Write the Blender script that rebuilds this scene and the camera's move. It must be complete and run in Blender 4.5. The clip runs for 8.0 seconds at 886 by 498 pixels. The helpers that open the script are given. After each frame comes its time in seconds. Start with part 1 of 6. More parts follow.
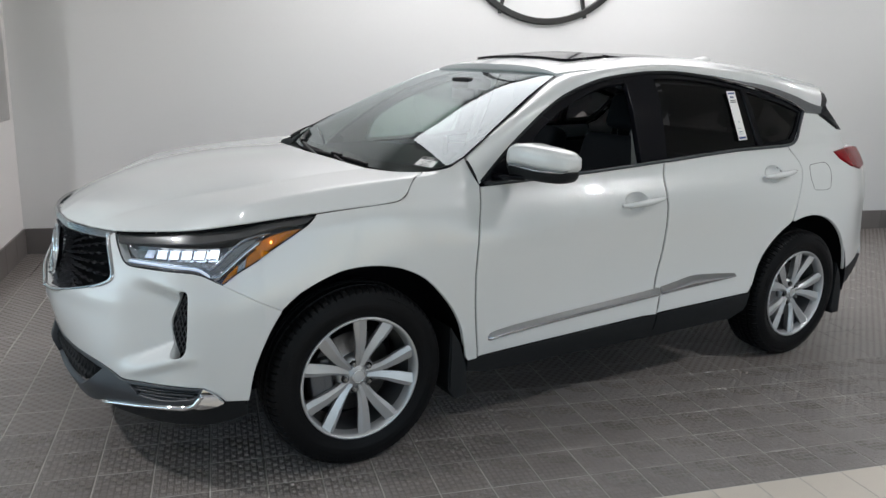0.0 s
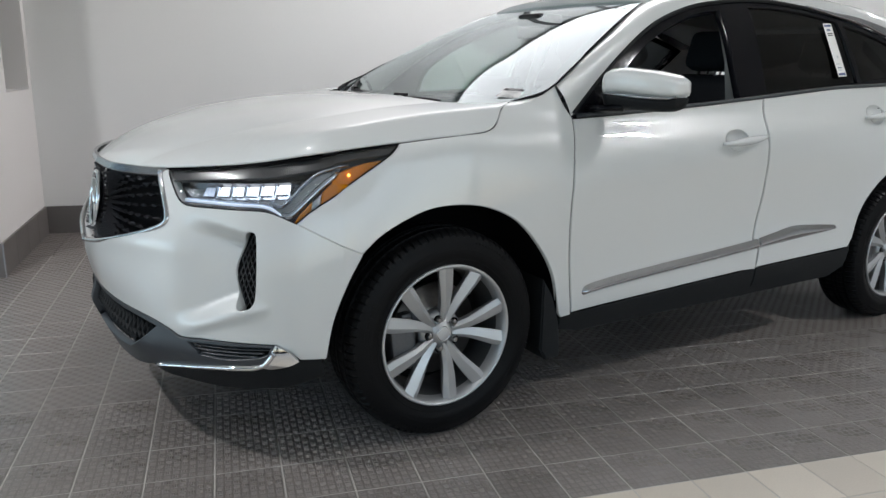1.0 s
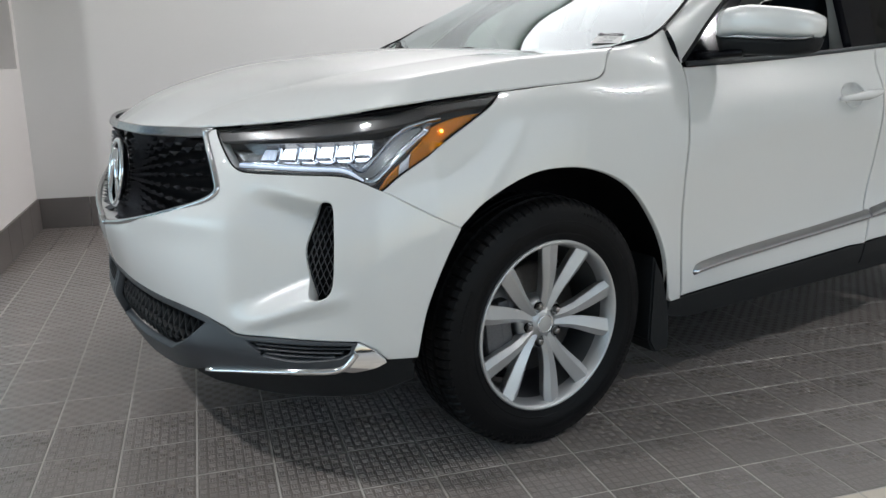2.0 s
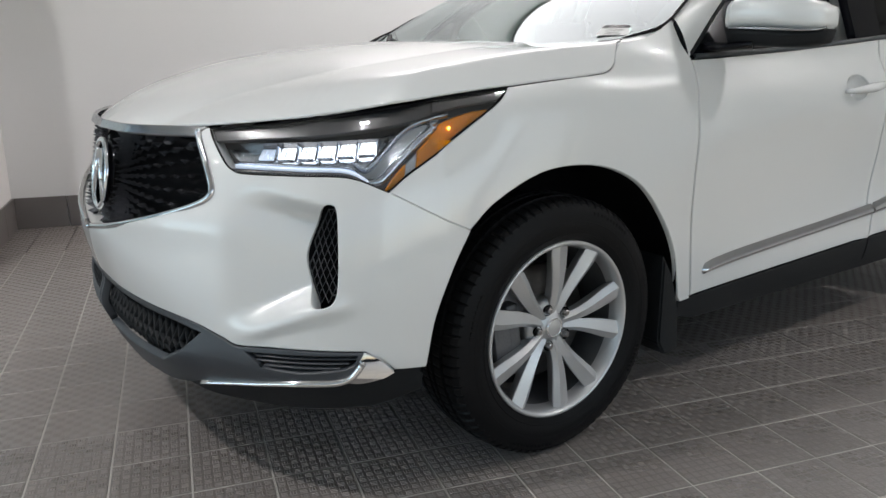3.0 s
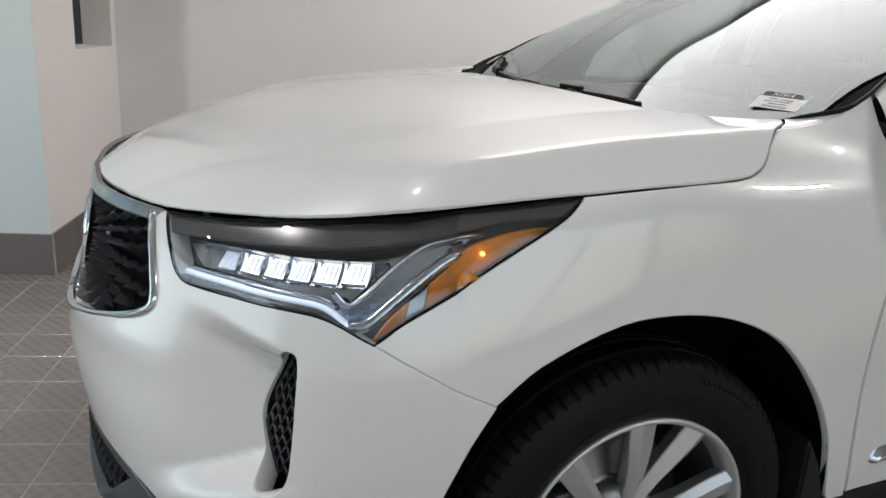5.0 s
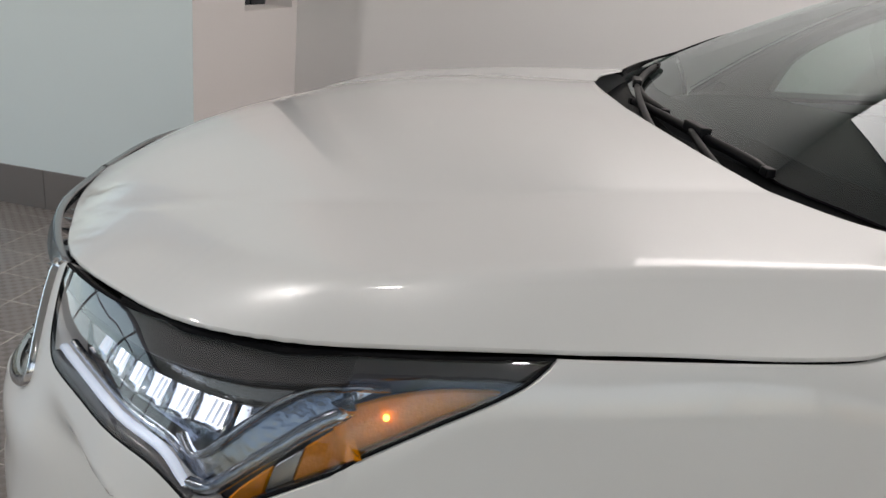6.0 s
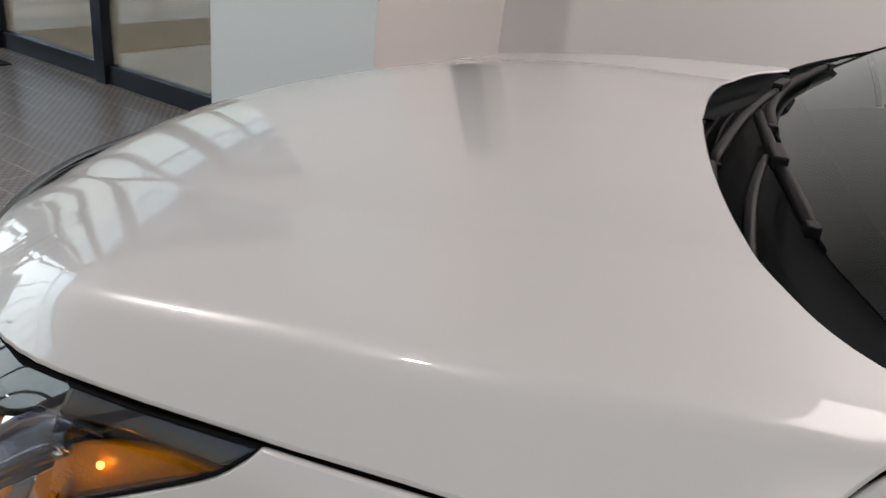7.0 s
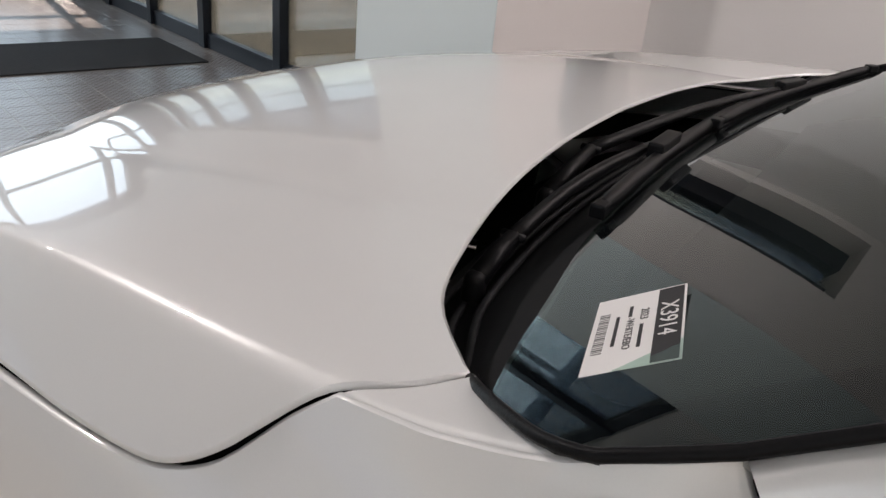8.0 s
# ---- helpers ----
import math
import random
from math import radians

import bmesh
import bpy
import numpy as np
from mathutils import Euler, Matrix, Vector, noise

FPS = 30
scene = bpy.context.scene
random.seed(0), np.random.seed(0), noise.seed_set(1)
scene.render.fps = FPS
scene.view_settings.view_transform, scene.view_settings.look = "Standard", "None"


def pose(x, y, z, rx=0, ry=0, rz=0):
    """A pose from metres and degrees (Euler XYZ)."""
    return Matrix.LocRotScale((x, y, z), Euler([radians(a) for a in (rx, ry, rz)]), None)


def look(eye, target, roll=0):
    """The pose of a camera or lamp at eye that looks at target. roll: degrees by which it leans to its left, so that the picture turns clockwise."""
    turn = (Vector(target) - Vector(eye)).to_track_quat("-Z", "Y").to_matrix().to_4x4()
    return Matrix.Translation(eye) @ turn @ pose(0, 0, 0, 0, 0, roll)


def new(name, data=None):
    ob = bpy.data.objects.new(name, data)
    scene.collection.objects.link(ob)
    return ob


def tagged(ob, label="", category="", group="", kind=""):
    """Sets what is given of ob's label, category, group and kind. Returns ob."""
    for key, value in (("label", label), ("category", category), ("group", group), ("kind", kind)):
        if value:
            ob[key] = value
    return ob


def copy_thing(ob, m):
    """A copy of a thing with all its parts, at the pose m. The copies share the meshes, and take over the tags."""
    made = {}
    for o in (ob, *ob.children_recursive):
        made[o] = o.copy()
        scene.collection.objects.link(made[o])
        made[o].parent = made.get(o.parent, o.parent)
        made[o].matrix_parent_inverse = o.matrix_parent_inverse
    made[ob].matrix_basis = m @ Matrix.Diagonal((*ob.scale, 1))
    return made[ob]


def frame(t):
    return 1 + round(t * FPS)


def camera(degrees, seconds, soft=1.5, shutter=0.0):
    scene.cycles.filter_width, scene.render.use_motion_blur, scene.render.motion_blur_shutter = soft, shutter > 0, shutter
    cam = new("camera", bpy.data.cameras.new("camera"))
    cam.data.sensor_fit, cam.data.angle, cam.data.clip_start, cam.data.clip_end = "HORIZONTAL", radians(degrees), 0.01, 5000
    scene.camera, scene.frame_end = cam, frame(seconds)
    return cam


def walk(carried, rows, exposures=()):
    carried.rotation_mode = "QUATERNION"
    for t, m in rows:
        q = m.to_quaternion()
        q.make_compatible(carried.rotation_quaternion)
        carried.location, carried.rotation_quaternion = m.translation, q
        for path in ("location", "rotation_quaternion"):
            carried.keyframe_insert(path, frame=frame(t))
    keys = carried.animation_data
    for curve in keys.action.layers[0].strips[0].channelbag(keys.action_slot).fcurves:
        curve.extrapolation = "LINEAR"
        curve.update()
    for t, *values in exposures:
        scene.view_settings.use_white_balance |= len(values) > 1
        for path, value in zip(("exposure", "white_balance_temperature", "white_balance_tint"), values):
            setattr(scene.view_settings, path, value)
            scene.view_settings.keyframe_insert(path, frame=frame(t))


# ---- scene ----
cam = camera(60.9, 8.0)
PATH = [
    (0, (-1.174, -3.404, 1.561), (-0.155, -1.748, 1.09), 2.2),
    (0.5, (-1.224, -3.276, 1.479), (-0.217, -1.614, 1.006), 1.6),
    (1, (-1.272, -2.991, 1.264), (-0.267, -1.328, 0.791), 1.0),
    (1.5, (-1.314, -2.702, 1.124), (-0.296, -1.047, 0.652), 0.4),
    (2, (-1.348, -2.468, 1.098), (-0.305, -0.831, 0.616), -0.0),
    (3.5, (-1.358, -2.33, 1.105), (-0.262, -0.734, 0.603), -0.2),
    (4, (-1.3, -2.258, 1.156), (-0.278, -0.617, 0.643), 0.4),
    (4.5, (-1.056, -2.082, 1.191), (-0.156, -0.375, 0.664), 1.67),
    (5, (-0.822, -1.910, 1.272), (-0.102, -0.130, 0.711), 3.63),
    (5.2, (-0.731, -1.819, 1.308), (-0.107, -0.012, 0.718), 4.50),
    (6.3, (-0.213, -1.481, 1.410), (-0.240, 0.373, 0.661), 7.01),
    (6.5, (-0.128, -1.438, 1.423), (-0.283, 0.397, 0.643), 7.37),
    (7, (0.077, -1.286, 1.421), (-0.402, 0.467, 0.586), 7.17),
    (7.5, (0.296, -1.171, 1.425), (-0.461, 0.469, 0.567), 6.66),
    (8, (0.530, -1.123, 1.421), (-0.428, 0.412, 0.569), 5.72),
]
walk(cam, [(t, look(eye, target, roll)) for t, eye, target, roll in PATH],
     exposures=[(0, 0.05, 6250, 12), (2, 0.2, 6300, 12), (3.5, 0.22, 6500, 14), (5, 0.07, 6600, 14), (6.5, -0.18, 6850, 19), (8, -0.05, 6900, 22)])

# ---- light: an overcast sky outside, big windows behind, ceiling lamps added as fill ----
world = bpy.data.worlds.new("world")
scene.world = world
world.use_nodes = True
wn, wl = world.node_tree.nodes, world.node_tree.links
sky = wn.new("ShaderNodeTexSky")
sky.sky_type, sky.sun_disc, sky.sun_elevation, sky.sun_rotation = "NISHITA", False, radians(40), radians(160)
wl.new(sky.outputs[0], wn["Background"].inputs[0])
wn["Background"].inputs[1].default_value = 0.10

ROOM = pose(0, 0, 0, 0, 0, -14.65)  # the room's own axes: u along the rear wall, v towards it
CEIL = 3.3


def lamp(name, kind, m, energy, color, **more):
    data = bpy.data.lights.new(name, kind)
    data.energy, data.color = energy, color
    for key, value in more.items():
        if key == "size":
            data.size = value
        elif key == "size_y":
            data.shape, data.size_y = "RECTANGLE", value
        elif key == "spread":
            data.spread = value
        elif key == "radius":
            data.shape, data.size = "DISK", value
    ob = new(name, data)
    ob.matrix_world = ROOM @ m
    return ob


# daylight through the window wall behind the camera
lamp("window_light", "AREA", look((2.9, -6.85, 1.7), (2.9, 0, 1.2)), 40, (0.68, 0.91, 1.0), size=6.2, size_y=2.6)
# and through the glazed west end
lamp("west_window_light", "AREA", look((-9.3, -2.4, 1.75), (0, -2.4, 1.4)), 138, (0.67, 0.91, 1.0), size=8.6, size_y=2.7)
# unseen downlights, most of them added fill to brighten floor, walls and doors
LAMPS = [(-0.70, -1.65, 7), (1.70, -2.30, 8), (4.2, -1.9, 48), (6.3, 1.6, 18), (-2.6, -0.9, 56), (-5.2, -0.9, 5), (0.5, -4.4, 6)]
for u, v, power in LAMPS:
    lamp("fill_downlight", "AREA", look((u, v, CEIL - 0.03), (u, v + 0.001, 0)), power, (0.985, 0.975, 0.95), radius=0.16)

# the sun, high over the forecourt beside the showroom
lamp("sun", "SUN", look((-8.0, 1.0, 10.0), (0, 0, 0)), 4.2, (1.0, 0.93, 0.82))
bpy.data.objects["sun"].data.angle = radians(0.6)

# ---- materials ----


def material(name, color, rough=0.5, metal=0.0, coat=0.0, grain=0.0, grain_size=200.0, bump=0.0, bump_size=300.0, blotch=0.0, blotch_size=2.0, emit=0.0, spec=0.5, rough_vary=0.0):
    """A surface with a base colour, fine grain and broader blotches, and a fine relief."""
    m = bpy.data.materials.new(name)
    m.use_nodes = True
    n, l = m.node_tree.nodes, m.node_tree.links
    p = n["Principled BSDF"]
    p.inputs["Base Color"].default_value = (*color, 1)
    p.inputs["Roughness"].default_value = rough
    p.inputs["Metallic"].default_value = metal
    p.inputs["Coat Weight"].default_value = coat
    p.inputs["Coat Roughness"].default_value = 0.02
    p.inputs["Specular IOR Level"].default_value = spec
    co = n.new("ShaderNodeTexCoord")

    def noise_tex(size, detail):
        t = n.new("ShaderNodeTexNoise")
        t.inputs["Scale"].default_value, t.inputs["Detail"].default_value = size, detail
        l.new(co.outputs["Object"], t.inputs["Vector"])
        return t
    last = None
    for amount, size in ((grain, grain_size), (blotch, blotch_size)):
        if amount:
            t = noise_tex(size, 3)
            mix = n.new("ShaderNodeMix")
            mix.data_type, mix.blend_type = "RGBA", "MULTIPLY"
            mix.inputs[0].default_value = 1
            ramp = n.new("ShaderNodeMapRange")
            ramp.inputs["To Min"].default_value, ramp.inputs["To Max"].default_value = 1 - amount, 1 + amount
            l.new(t.outputs["Fac"], ramp.inputs["Value"])
            if last:
                l.new(last, mix.inputs[6])
            else:
                mix.inputs[6].default_value = (*color, 1)
            l.new(ramp.outputs[0], mix.inputs[7])
            last = mix.outputs[2]
    if last:
        l.new(last, p.inputs["Base Color"])
    if rough_vary:
        t = noise_tex(6.0, 5)
        ramp = n.new("ShaderNodeMapRange")
        ramp.inputs["To Min"].default_value, ramp.inputs["To Max"].default_value = rough - rough_vary, rough + rough_vary
        l.new(t.outputs["Fac"], ramp.inputs["Value"])
        l.new(ramp.outputs[0], p.inputs["Roughness"])
    if bump:
        t = noise_tex(bump_size, 4)
        b = n.new("ShaderNodeBump")
        b.inputs["Strength"].default_value, b.inputs["Distance"].default_value = bump, 0.002
        l.new(t.outputs["Fac"], b.inputs["Height"])
        l.new(b.outputs[0], p.inputs["Normal"])
    if emit:
        p.inputs["Emission Color"].default_value = (*color, 1)
        p.inputs["Emission Strength"].default_value = emit
    return m


def glass(name, tint, rough=0.0, gloss=1.0, shade=(1, 1, 1)):
    """A clear or tinted pane: see-through, with a mirror reflection that grows at a slant."""
    m = bpy.data.materials.new(name)
    m.use_nodes = True
    n, l = m.node_tree.nodes, m.node_tree.links
    n.remove(n["Principled BSDF"])
    clear, shine, mix, fres = n.new("ShaderNodeBsdfTransparent"), n.new("ShaderNodeBsdfGlossy"), n.new("ShaderNodeMixShader"), n.new("ShaderNodeFresnel")
    clear.inputs[0].default_value = (*tint, 1)
    shine.inputs["Roughness"].default_value = rough
    shine.inputs[0].default_value = (*shade, 1)
    fres.inputs["IOR"].default_value = 1.5
    mul = n.new("ShaderNodeMath")
    mul.operation = "MULTIPLY"
    mul.inputs[1].default_value = gloss
    l.new(fres.outputs[0], mul.inputs[0])
    l.new(mul.outputs[0], mix.inputs[0])
    l.new(clear.outputs[0], mix.inputs[1])
    l.new(shine.outputs[0], mix.inputs[2])
    l.new(mix.outputs[0], n["Material Output"].inputs[0])
    return m


PAINT = material("pearl_white_paint", (0.700, 0.712, 0.705), 0.34, 0.07, 1.0, grain=0.025, grain_size=900, blotch=0.008, blotch_size=1.5)
BLACK_PLASTIC = material("grained_black_plastic", (0.012, 0.0135, 0.015), 0.55, spec=0.2, grain=0.15, grain_size=700, bump=0.25, bump_size=900, blotch=0.1, blotch_size=8)
GREY_PLASTIC = material("dark_grey_plastic", (0.040, 0.045, 0.052), 0.42, grain=0.1, grain_size=700, bump=0.15, bump_size=900)
GLOSS_BLACK = material("gloss_black", (0.005, 0.005, 0.007), 0.10, spec=0.16, coat=0.0)
TEETH = material("black_chrome_teeth", (0.20, 0.205, 0.22), 0.20, 0.95, rough_vary=0.05)
WIPER = material("wiper_plastic", (0.006, 0.0062, 0.007), 0.40, spec=0.16, grain=0.1, grain_size=500)
VENT_BLACK = material("vent_plastic", (0.06, 0.064, 0.07), 0.4, grain=0.1, grain_size=500)
# near-black base colour; in gaps and openings it stands for their shade
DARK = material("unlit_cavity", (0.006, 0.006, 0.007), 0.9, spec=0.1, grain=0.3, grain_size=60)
CHROME = material("chrome", (0.82, 0.83, 0.85), 0.06, 1.0, rough_vary=0.03)
SATIN = material("satin_dark_chrome", (0.42, 0.43, 0.45), 0.24, 1.0, rough_vary=0.05)
ALLOY = material("machined_silver_alloy", (0.56, 0.57, 0.58), 0.40, 0.75, coat=0.25, grain=0.05, grain_size=500, rough_vary=0.06)
RUBBER = material("tyre_rubber", (0.0066, 0.0068, 0.0075), 0.40, spec=0.11, grain=0.2, grain_size=250, bump=0.2, bump_size=400, blotch=0.25, blotch_size=9, rough_vary=0.12)
# the rim's alloy again, its colour darkened for the shade behind the spokes
BARREL = material("shaded_barrel_alloy", (0.15, 0.153, 0.158), 0.5, 0.7, grain=0.08, grain_size=300, rough_vary=0.08)
FRAME_CHROME = material("dark_chrome_frame", (0.60, 0.61, 0.63), 0.13, 1.0, rough_vary=0.04)
STEEL = material("brake_steel", (0.30, 0.29, 0.28), 0.35, 1.0, grain=0.2, grain_size=80, rough_vary=0.1)
CAST = material("cast_grey_metal", (0.16, 0.16, 0.165), 0.55, 0.6, grain=0.2, grain_size=150, bump=0.3)
CLEAR = glass("lamp_lens", (0.97, 0.98, 0.98), gloss=1.5)
SHIELD = glass("windscreen_glass", (0.52, 0.69, 0.61), gloss=1.3, shade=(0.85, 0.91, 0.93))
SIDE_GLASS = glass("side_glass", (0.50, 0.56, 0.54), gloss=0.7)
PRIVACY = glass("privacy_glass", (0.036, 0.038, 0.040), gloss=0.58)
AMBER = material("amber_reflector", (0.70, 0.235, 0.002), 0.16, coat=0.2, grain=0.3, grain_size=160, bump=0.5, bump_size=260)
RED_LENS = material("red_lens", (0.20, 0.003, 0.006), 0.12, spec=0.12, grain=0.3, grain_size=80)
LED = material("led_light", (0.92, 0.97, 1.0), 0.3, emit=2.2)
LED_DIM = material("running_light", (0.75, 0.85, 1.0), 0.3, emit=0.32)
BULB = material("lit_amber_bulb", (1.0, 0.45, 0.05), 0.3, emit=9.0)
REFLECTOR = material("lamp_reflector", (0.50, 0.54, 0.60), 0.16, 1.0, bump=0.5, bump_size=90, rough_vary=0.08)
LAMP_BLACK = material("lamp_bezel", (0.058, 0.056, 0.060), 0.25, spec=0.4, coat=0.2, rough_vary=0.08)
LEATHER = material("ebony_leather", (0.015, 0.017, 0.021), 0.6, spec=0.2, bump=0.3, bump_size=350, blotch=0.15, blotch_size=6)
LINING = material("grey_lining", (0.42, 0.41, 0.39), 0.85, grain=0.08, grain_size=500, bump=0.2)
PAPER = material("white_paper", (0.82, 0.81, 0.79), 0.7, grain=0.02, grain_size=300)
INK = material("black_ink", (0.02, 0.02, 0.022), 0.55, grain=0.1, grain_size=300)
BLUE_INK = material("navy_ink", (0.03, 0.06, 0.2), 0.6, grain=0.1, grain_size=300)
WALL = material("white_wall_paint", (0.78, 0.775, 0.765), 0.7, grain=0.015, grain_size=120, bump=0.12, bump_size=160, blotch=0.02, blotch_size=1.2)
# the same wall white, with the cool or warm light on a face in its colour
WALL_COOL = material("white_wall_cool_light", (0.66, 0.745, 0.75), 0.7, grain=0.015, grain_size=120, bump=0.12, bump_size=160, blotch=0.02, blotch_size=1.2)
WALL_WARM = material("white_wall_warm_light", (0.80, 0.765, 0.745), 0.7, grain=0.015, grain_size=120, bump=0.12, bump_size=160, blotch=0.02, blotch_size=1.2)
DIFFUSER = material("lit_diffuser", (1.0, 0.98, 0.96), 0.6, emit=3.4)
CEILING_PAINT = material("ceiling_paint", (0.7, 0.7, 0.69), 0.85, grain=0.03, grain_size=60, blotch=0.03, blotch_size=1)
GROUT = material("light_grout", (0.50, 0.475, 0.445), 0.85, grain=0.2, grain_size=300, blotch=0.2, blotch_size=5)
FRAME_BLACK = material("dark_bronze_frame", (0.016, 0.020, 0.028), 0.35, 0.4, blotch=0.1, blotch_size=5)
STORE_GLASS = glass("store_glass", (0.90, 0.93, 0.91), gloss=0.8)
LOGO = material("wall_sign_dark", (0.012, 0.012, 0.013), 0.35, coat=0.2)
MAT_FIBRE = material("entrance_mat", (0.02, 0.02, 0.021), 0.95, grain=0.4, grain_size=250, bump=0.8, bump_size=500)


def tile_material(name, color, rough, relief, upright=False):
    """Glazed floor tile: each piece a little different, with a basket weave of short ridges raised on its face."""
    m = material(name, color, rough, spec=0.88, blotch=0.10, blotch_size=3, grain=0.10, grain_size=160, rough_vary=0.06)
    n, l = m.node_tree.nodes, m.node_tree.links
    p = n["Principled BSDF"]
    info = n.new("ShaderNodeObjectInfo")
    ramp = n.new("ShaderNodeMapRange")
    ramp.inputs["To Min"].default_value, ramp.inputs["To Max"].default_value = 0.90, 1.08
    l.new(info.outputs["Random"], ramp.inputs["Value"])
    mix = n.new("ShaderNodeMix")
    mix.data_type, mix.blend_type = "RGBA", "MULTIPLY"
    mix.inputs[0].default_value = 1
    l.new(p.inputs["Base Color"].links[0].from_socket, mix.inputs[6])
    l.new(ramp.outputs[0], mix.inputs[7])
    l.new(mix.outputs[2], p.inputs["Base Color"])
    if relief:
        co = n.new("ShaderNodeTexCoord")
        sep = n.new("ShaderNodeSeparateXYZ")
        l.new(co.outputs["Object"], sep.inputs[0])

        def calc(op, a, b=None):
            k = n.new("ShaderNodeMath")
            k.operation = op
            for i, v in enumerate((a, b)):
                if v is None:
                    continue
                if isinstance(v, (int, float)):
                    k.inputs[i].default_value = v
                else:
                    l.new(v, k.inputs[i])
            return k.outputs[0]
        step = 0.0259
        cx, cy = calc("DIVIDE", sep.outputs[0], step), calc("DIVIDE", sep.outputs[2 if upright else 1], step)
        odd = calc("PINGPONG", calc("ADD", calc("FLOOR", cx), calc("FLOOR", cy)), 1.0)
        even = calc("SUBTRACT", 1.0, odd)
        fx, fy = calc("FRACT", cx), calc("FRACT", cy)

        def ridges(along, across):
            """Three short ridges side by side in the middle of a cell."""
            a = calc("LESS_THAN", calc("ABSOLUTE", calc("SUBTRACT", along, 0.5)), 0.38)
            b = calc("LESS_THAN", calc("ABSOLUTE", calc("SUBTRACT", across, 0.5)), 0.42)
            c = calc("LESS_THAN", calc("ABSOLUTE", calc("SUBTRACT", calc("FRACT", calc("MULTIPLY", across, 3.6)), 0.5)), 0.30)
            return calc("MULTIPLY", calc("MULTIPLY", a, b), c)
        flat_bars = calc("MULTIPLY", even, ridges(fx, fy))
        cross_bars = calc("MULTIPLY", odd, ridges(fy, fx))
        b = n.new("ShaderNodeBump")
        b.inputs["Strength"].default_value, b.inputs["Distance"].default_value = 0.5, 0.0012
        l.new(calc("ADD", flat_bars, cross_bars), b.inputs["Height"])
        l.new(b.outputs[0], p.inputs["Normal"])
        # the glints on the ridges are put into the colour as a paler tone; some are smoother too
        lift = n.new("ShaderNodeMix")
        lift.data_type, lift.blend_type = "RGBA", "MULTIPLY"
        lift.inputs[0].default_value = 1
        l.new(mix.outputs[2], lift.inputs[6])
        tone = calc("SUBTRACT", calc("ADD", calc("MULTIPLY", flat_bars, 0.35), 0.86), calc("MULTIPLY", cross_bars, -0.35))
        l.new(tone, lift.inputs[7])
        l.new(lift.outputs[2], p.inputs["Base Color"])
        old = p.inputs["Roughness"].links[0].from_socket
        l.new(calc("SUBTRACT", calc("ADD", old, 0.05), calc("MULTIPLY", flat_bars, 0.12)), p.inputs["Roughness"])
    return m


FLOOR_TILE = tile_material("brown_floor_tile", (0.215, 0.19, 0.175), 0.27, True)
PLAIN_TILE = tile_material("brown_tile_ground", (0.170, 0.150, 0.138), 0.30, False)
# paler than the ground: the glint on the ridges is put into their colour
RIDGE_TILE = tile_material("tile_ridge_painted_glint", (0.225, 0.201, 0.186), 0.28, False)
SKIRT_TILE = tile_material("brown_skirting_tile", (0.16, 0.143, 0.135), 0.36, False, True)
BEIGE_TILE = tile_material("cream_floor_tile", (0.58, 0.52, 0.44), 0.4, False)

# ---- helpers for meshes ----


def mesh_of(name, verts, faces, mat, smooth=False):
    me = bpy.data.meshes.new(name)
    me.from_pydata([tuple(v) for v in verts], [], faces)
    me.materials.append(mat)
    if smooth:
        me.polygons.foreach_set("use_smooth", [True] * len(me.polygons))
    me.update()
    return me


def part(name, bm, mat, parent=None, label="", smooth=False):
    """Links a bmesh, or a ready mesh, as one object, under a thing or a part."""
    if isinstance(bm, bmesh.types.BMesh):
        bmesh.ops.recalc_face_normals(bm, faces=bm.faces)
        me = bpy.data.meshes.new(name)
        bm.to_mesh(me)
        bm.free()
        me.materials.append(mat)
        if smooth:
            me.polygons.foreach_set("use_smooth", [True] * len(me.polygons))
    else:
        me = bm
    ob = new(name, me)
    if parent:
        ob.parent = parent
    if label:
        tagged(ob, label)
    return ob


def box(lo, hi, bevel=0.0, bm=None, m=None):
    """A block from corner to corner, its edges rounded."""
    b = bmesh.new()
    bmesh.ops.create_cube(b, size=1)
    for v in b.verts:
        v.co = Vector([lo[i] + (v.co[i] + 0.5) * (hi[i] - lo[i]) for i in range(3)])
    if bevel:
        bmesh.ops.bevel(b, geom=b.edges[:], offset=bevel, segments=2, affect="EDGES", profile=0.6)
    if m is not None:
        b.transform(m)
    if bm is None:
        return b
    me = bpy.data.meshes.new("tmp")
    b.to_mesh(me)
    b.free()
    bm.from_mesh(me)
    bpy.data.meshes.remove(me)
    return bm


def revolve(profile, seg=48, m=None, closed=False):
    """A turned shape: (radius, height) pairs spun about z."""
    verts, faces, k = [], [], len(profile)
    for i in range(seg):
        a = 2 * math.pi * i / seg
        verts += [(r * math.cos(a), r * math.sin(a), h) for r, h in profile]
    for i in range(seg):
        j = (i + 1) % seg
        for q in range(k if closed else k - 1):
            p = (q + 1) % k
            faces.append((i * k + q, i * k + p, j * k + p, j * k + q))
    bm = bmesh.new()
    vs = [bm.verts.new(v) for v in verts]
    for f in faces:
        bm.faces.new([vs[i] for i in f])
    bmesh.ops.remove_doubles(bm, verts=bm.verts, dist=1e-6)
    if m is not None:
        bm.transform(m)
    return bm


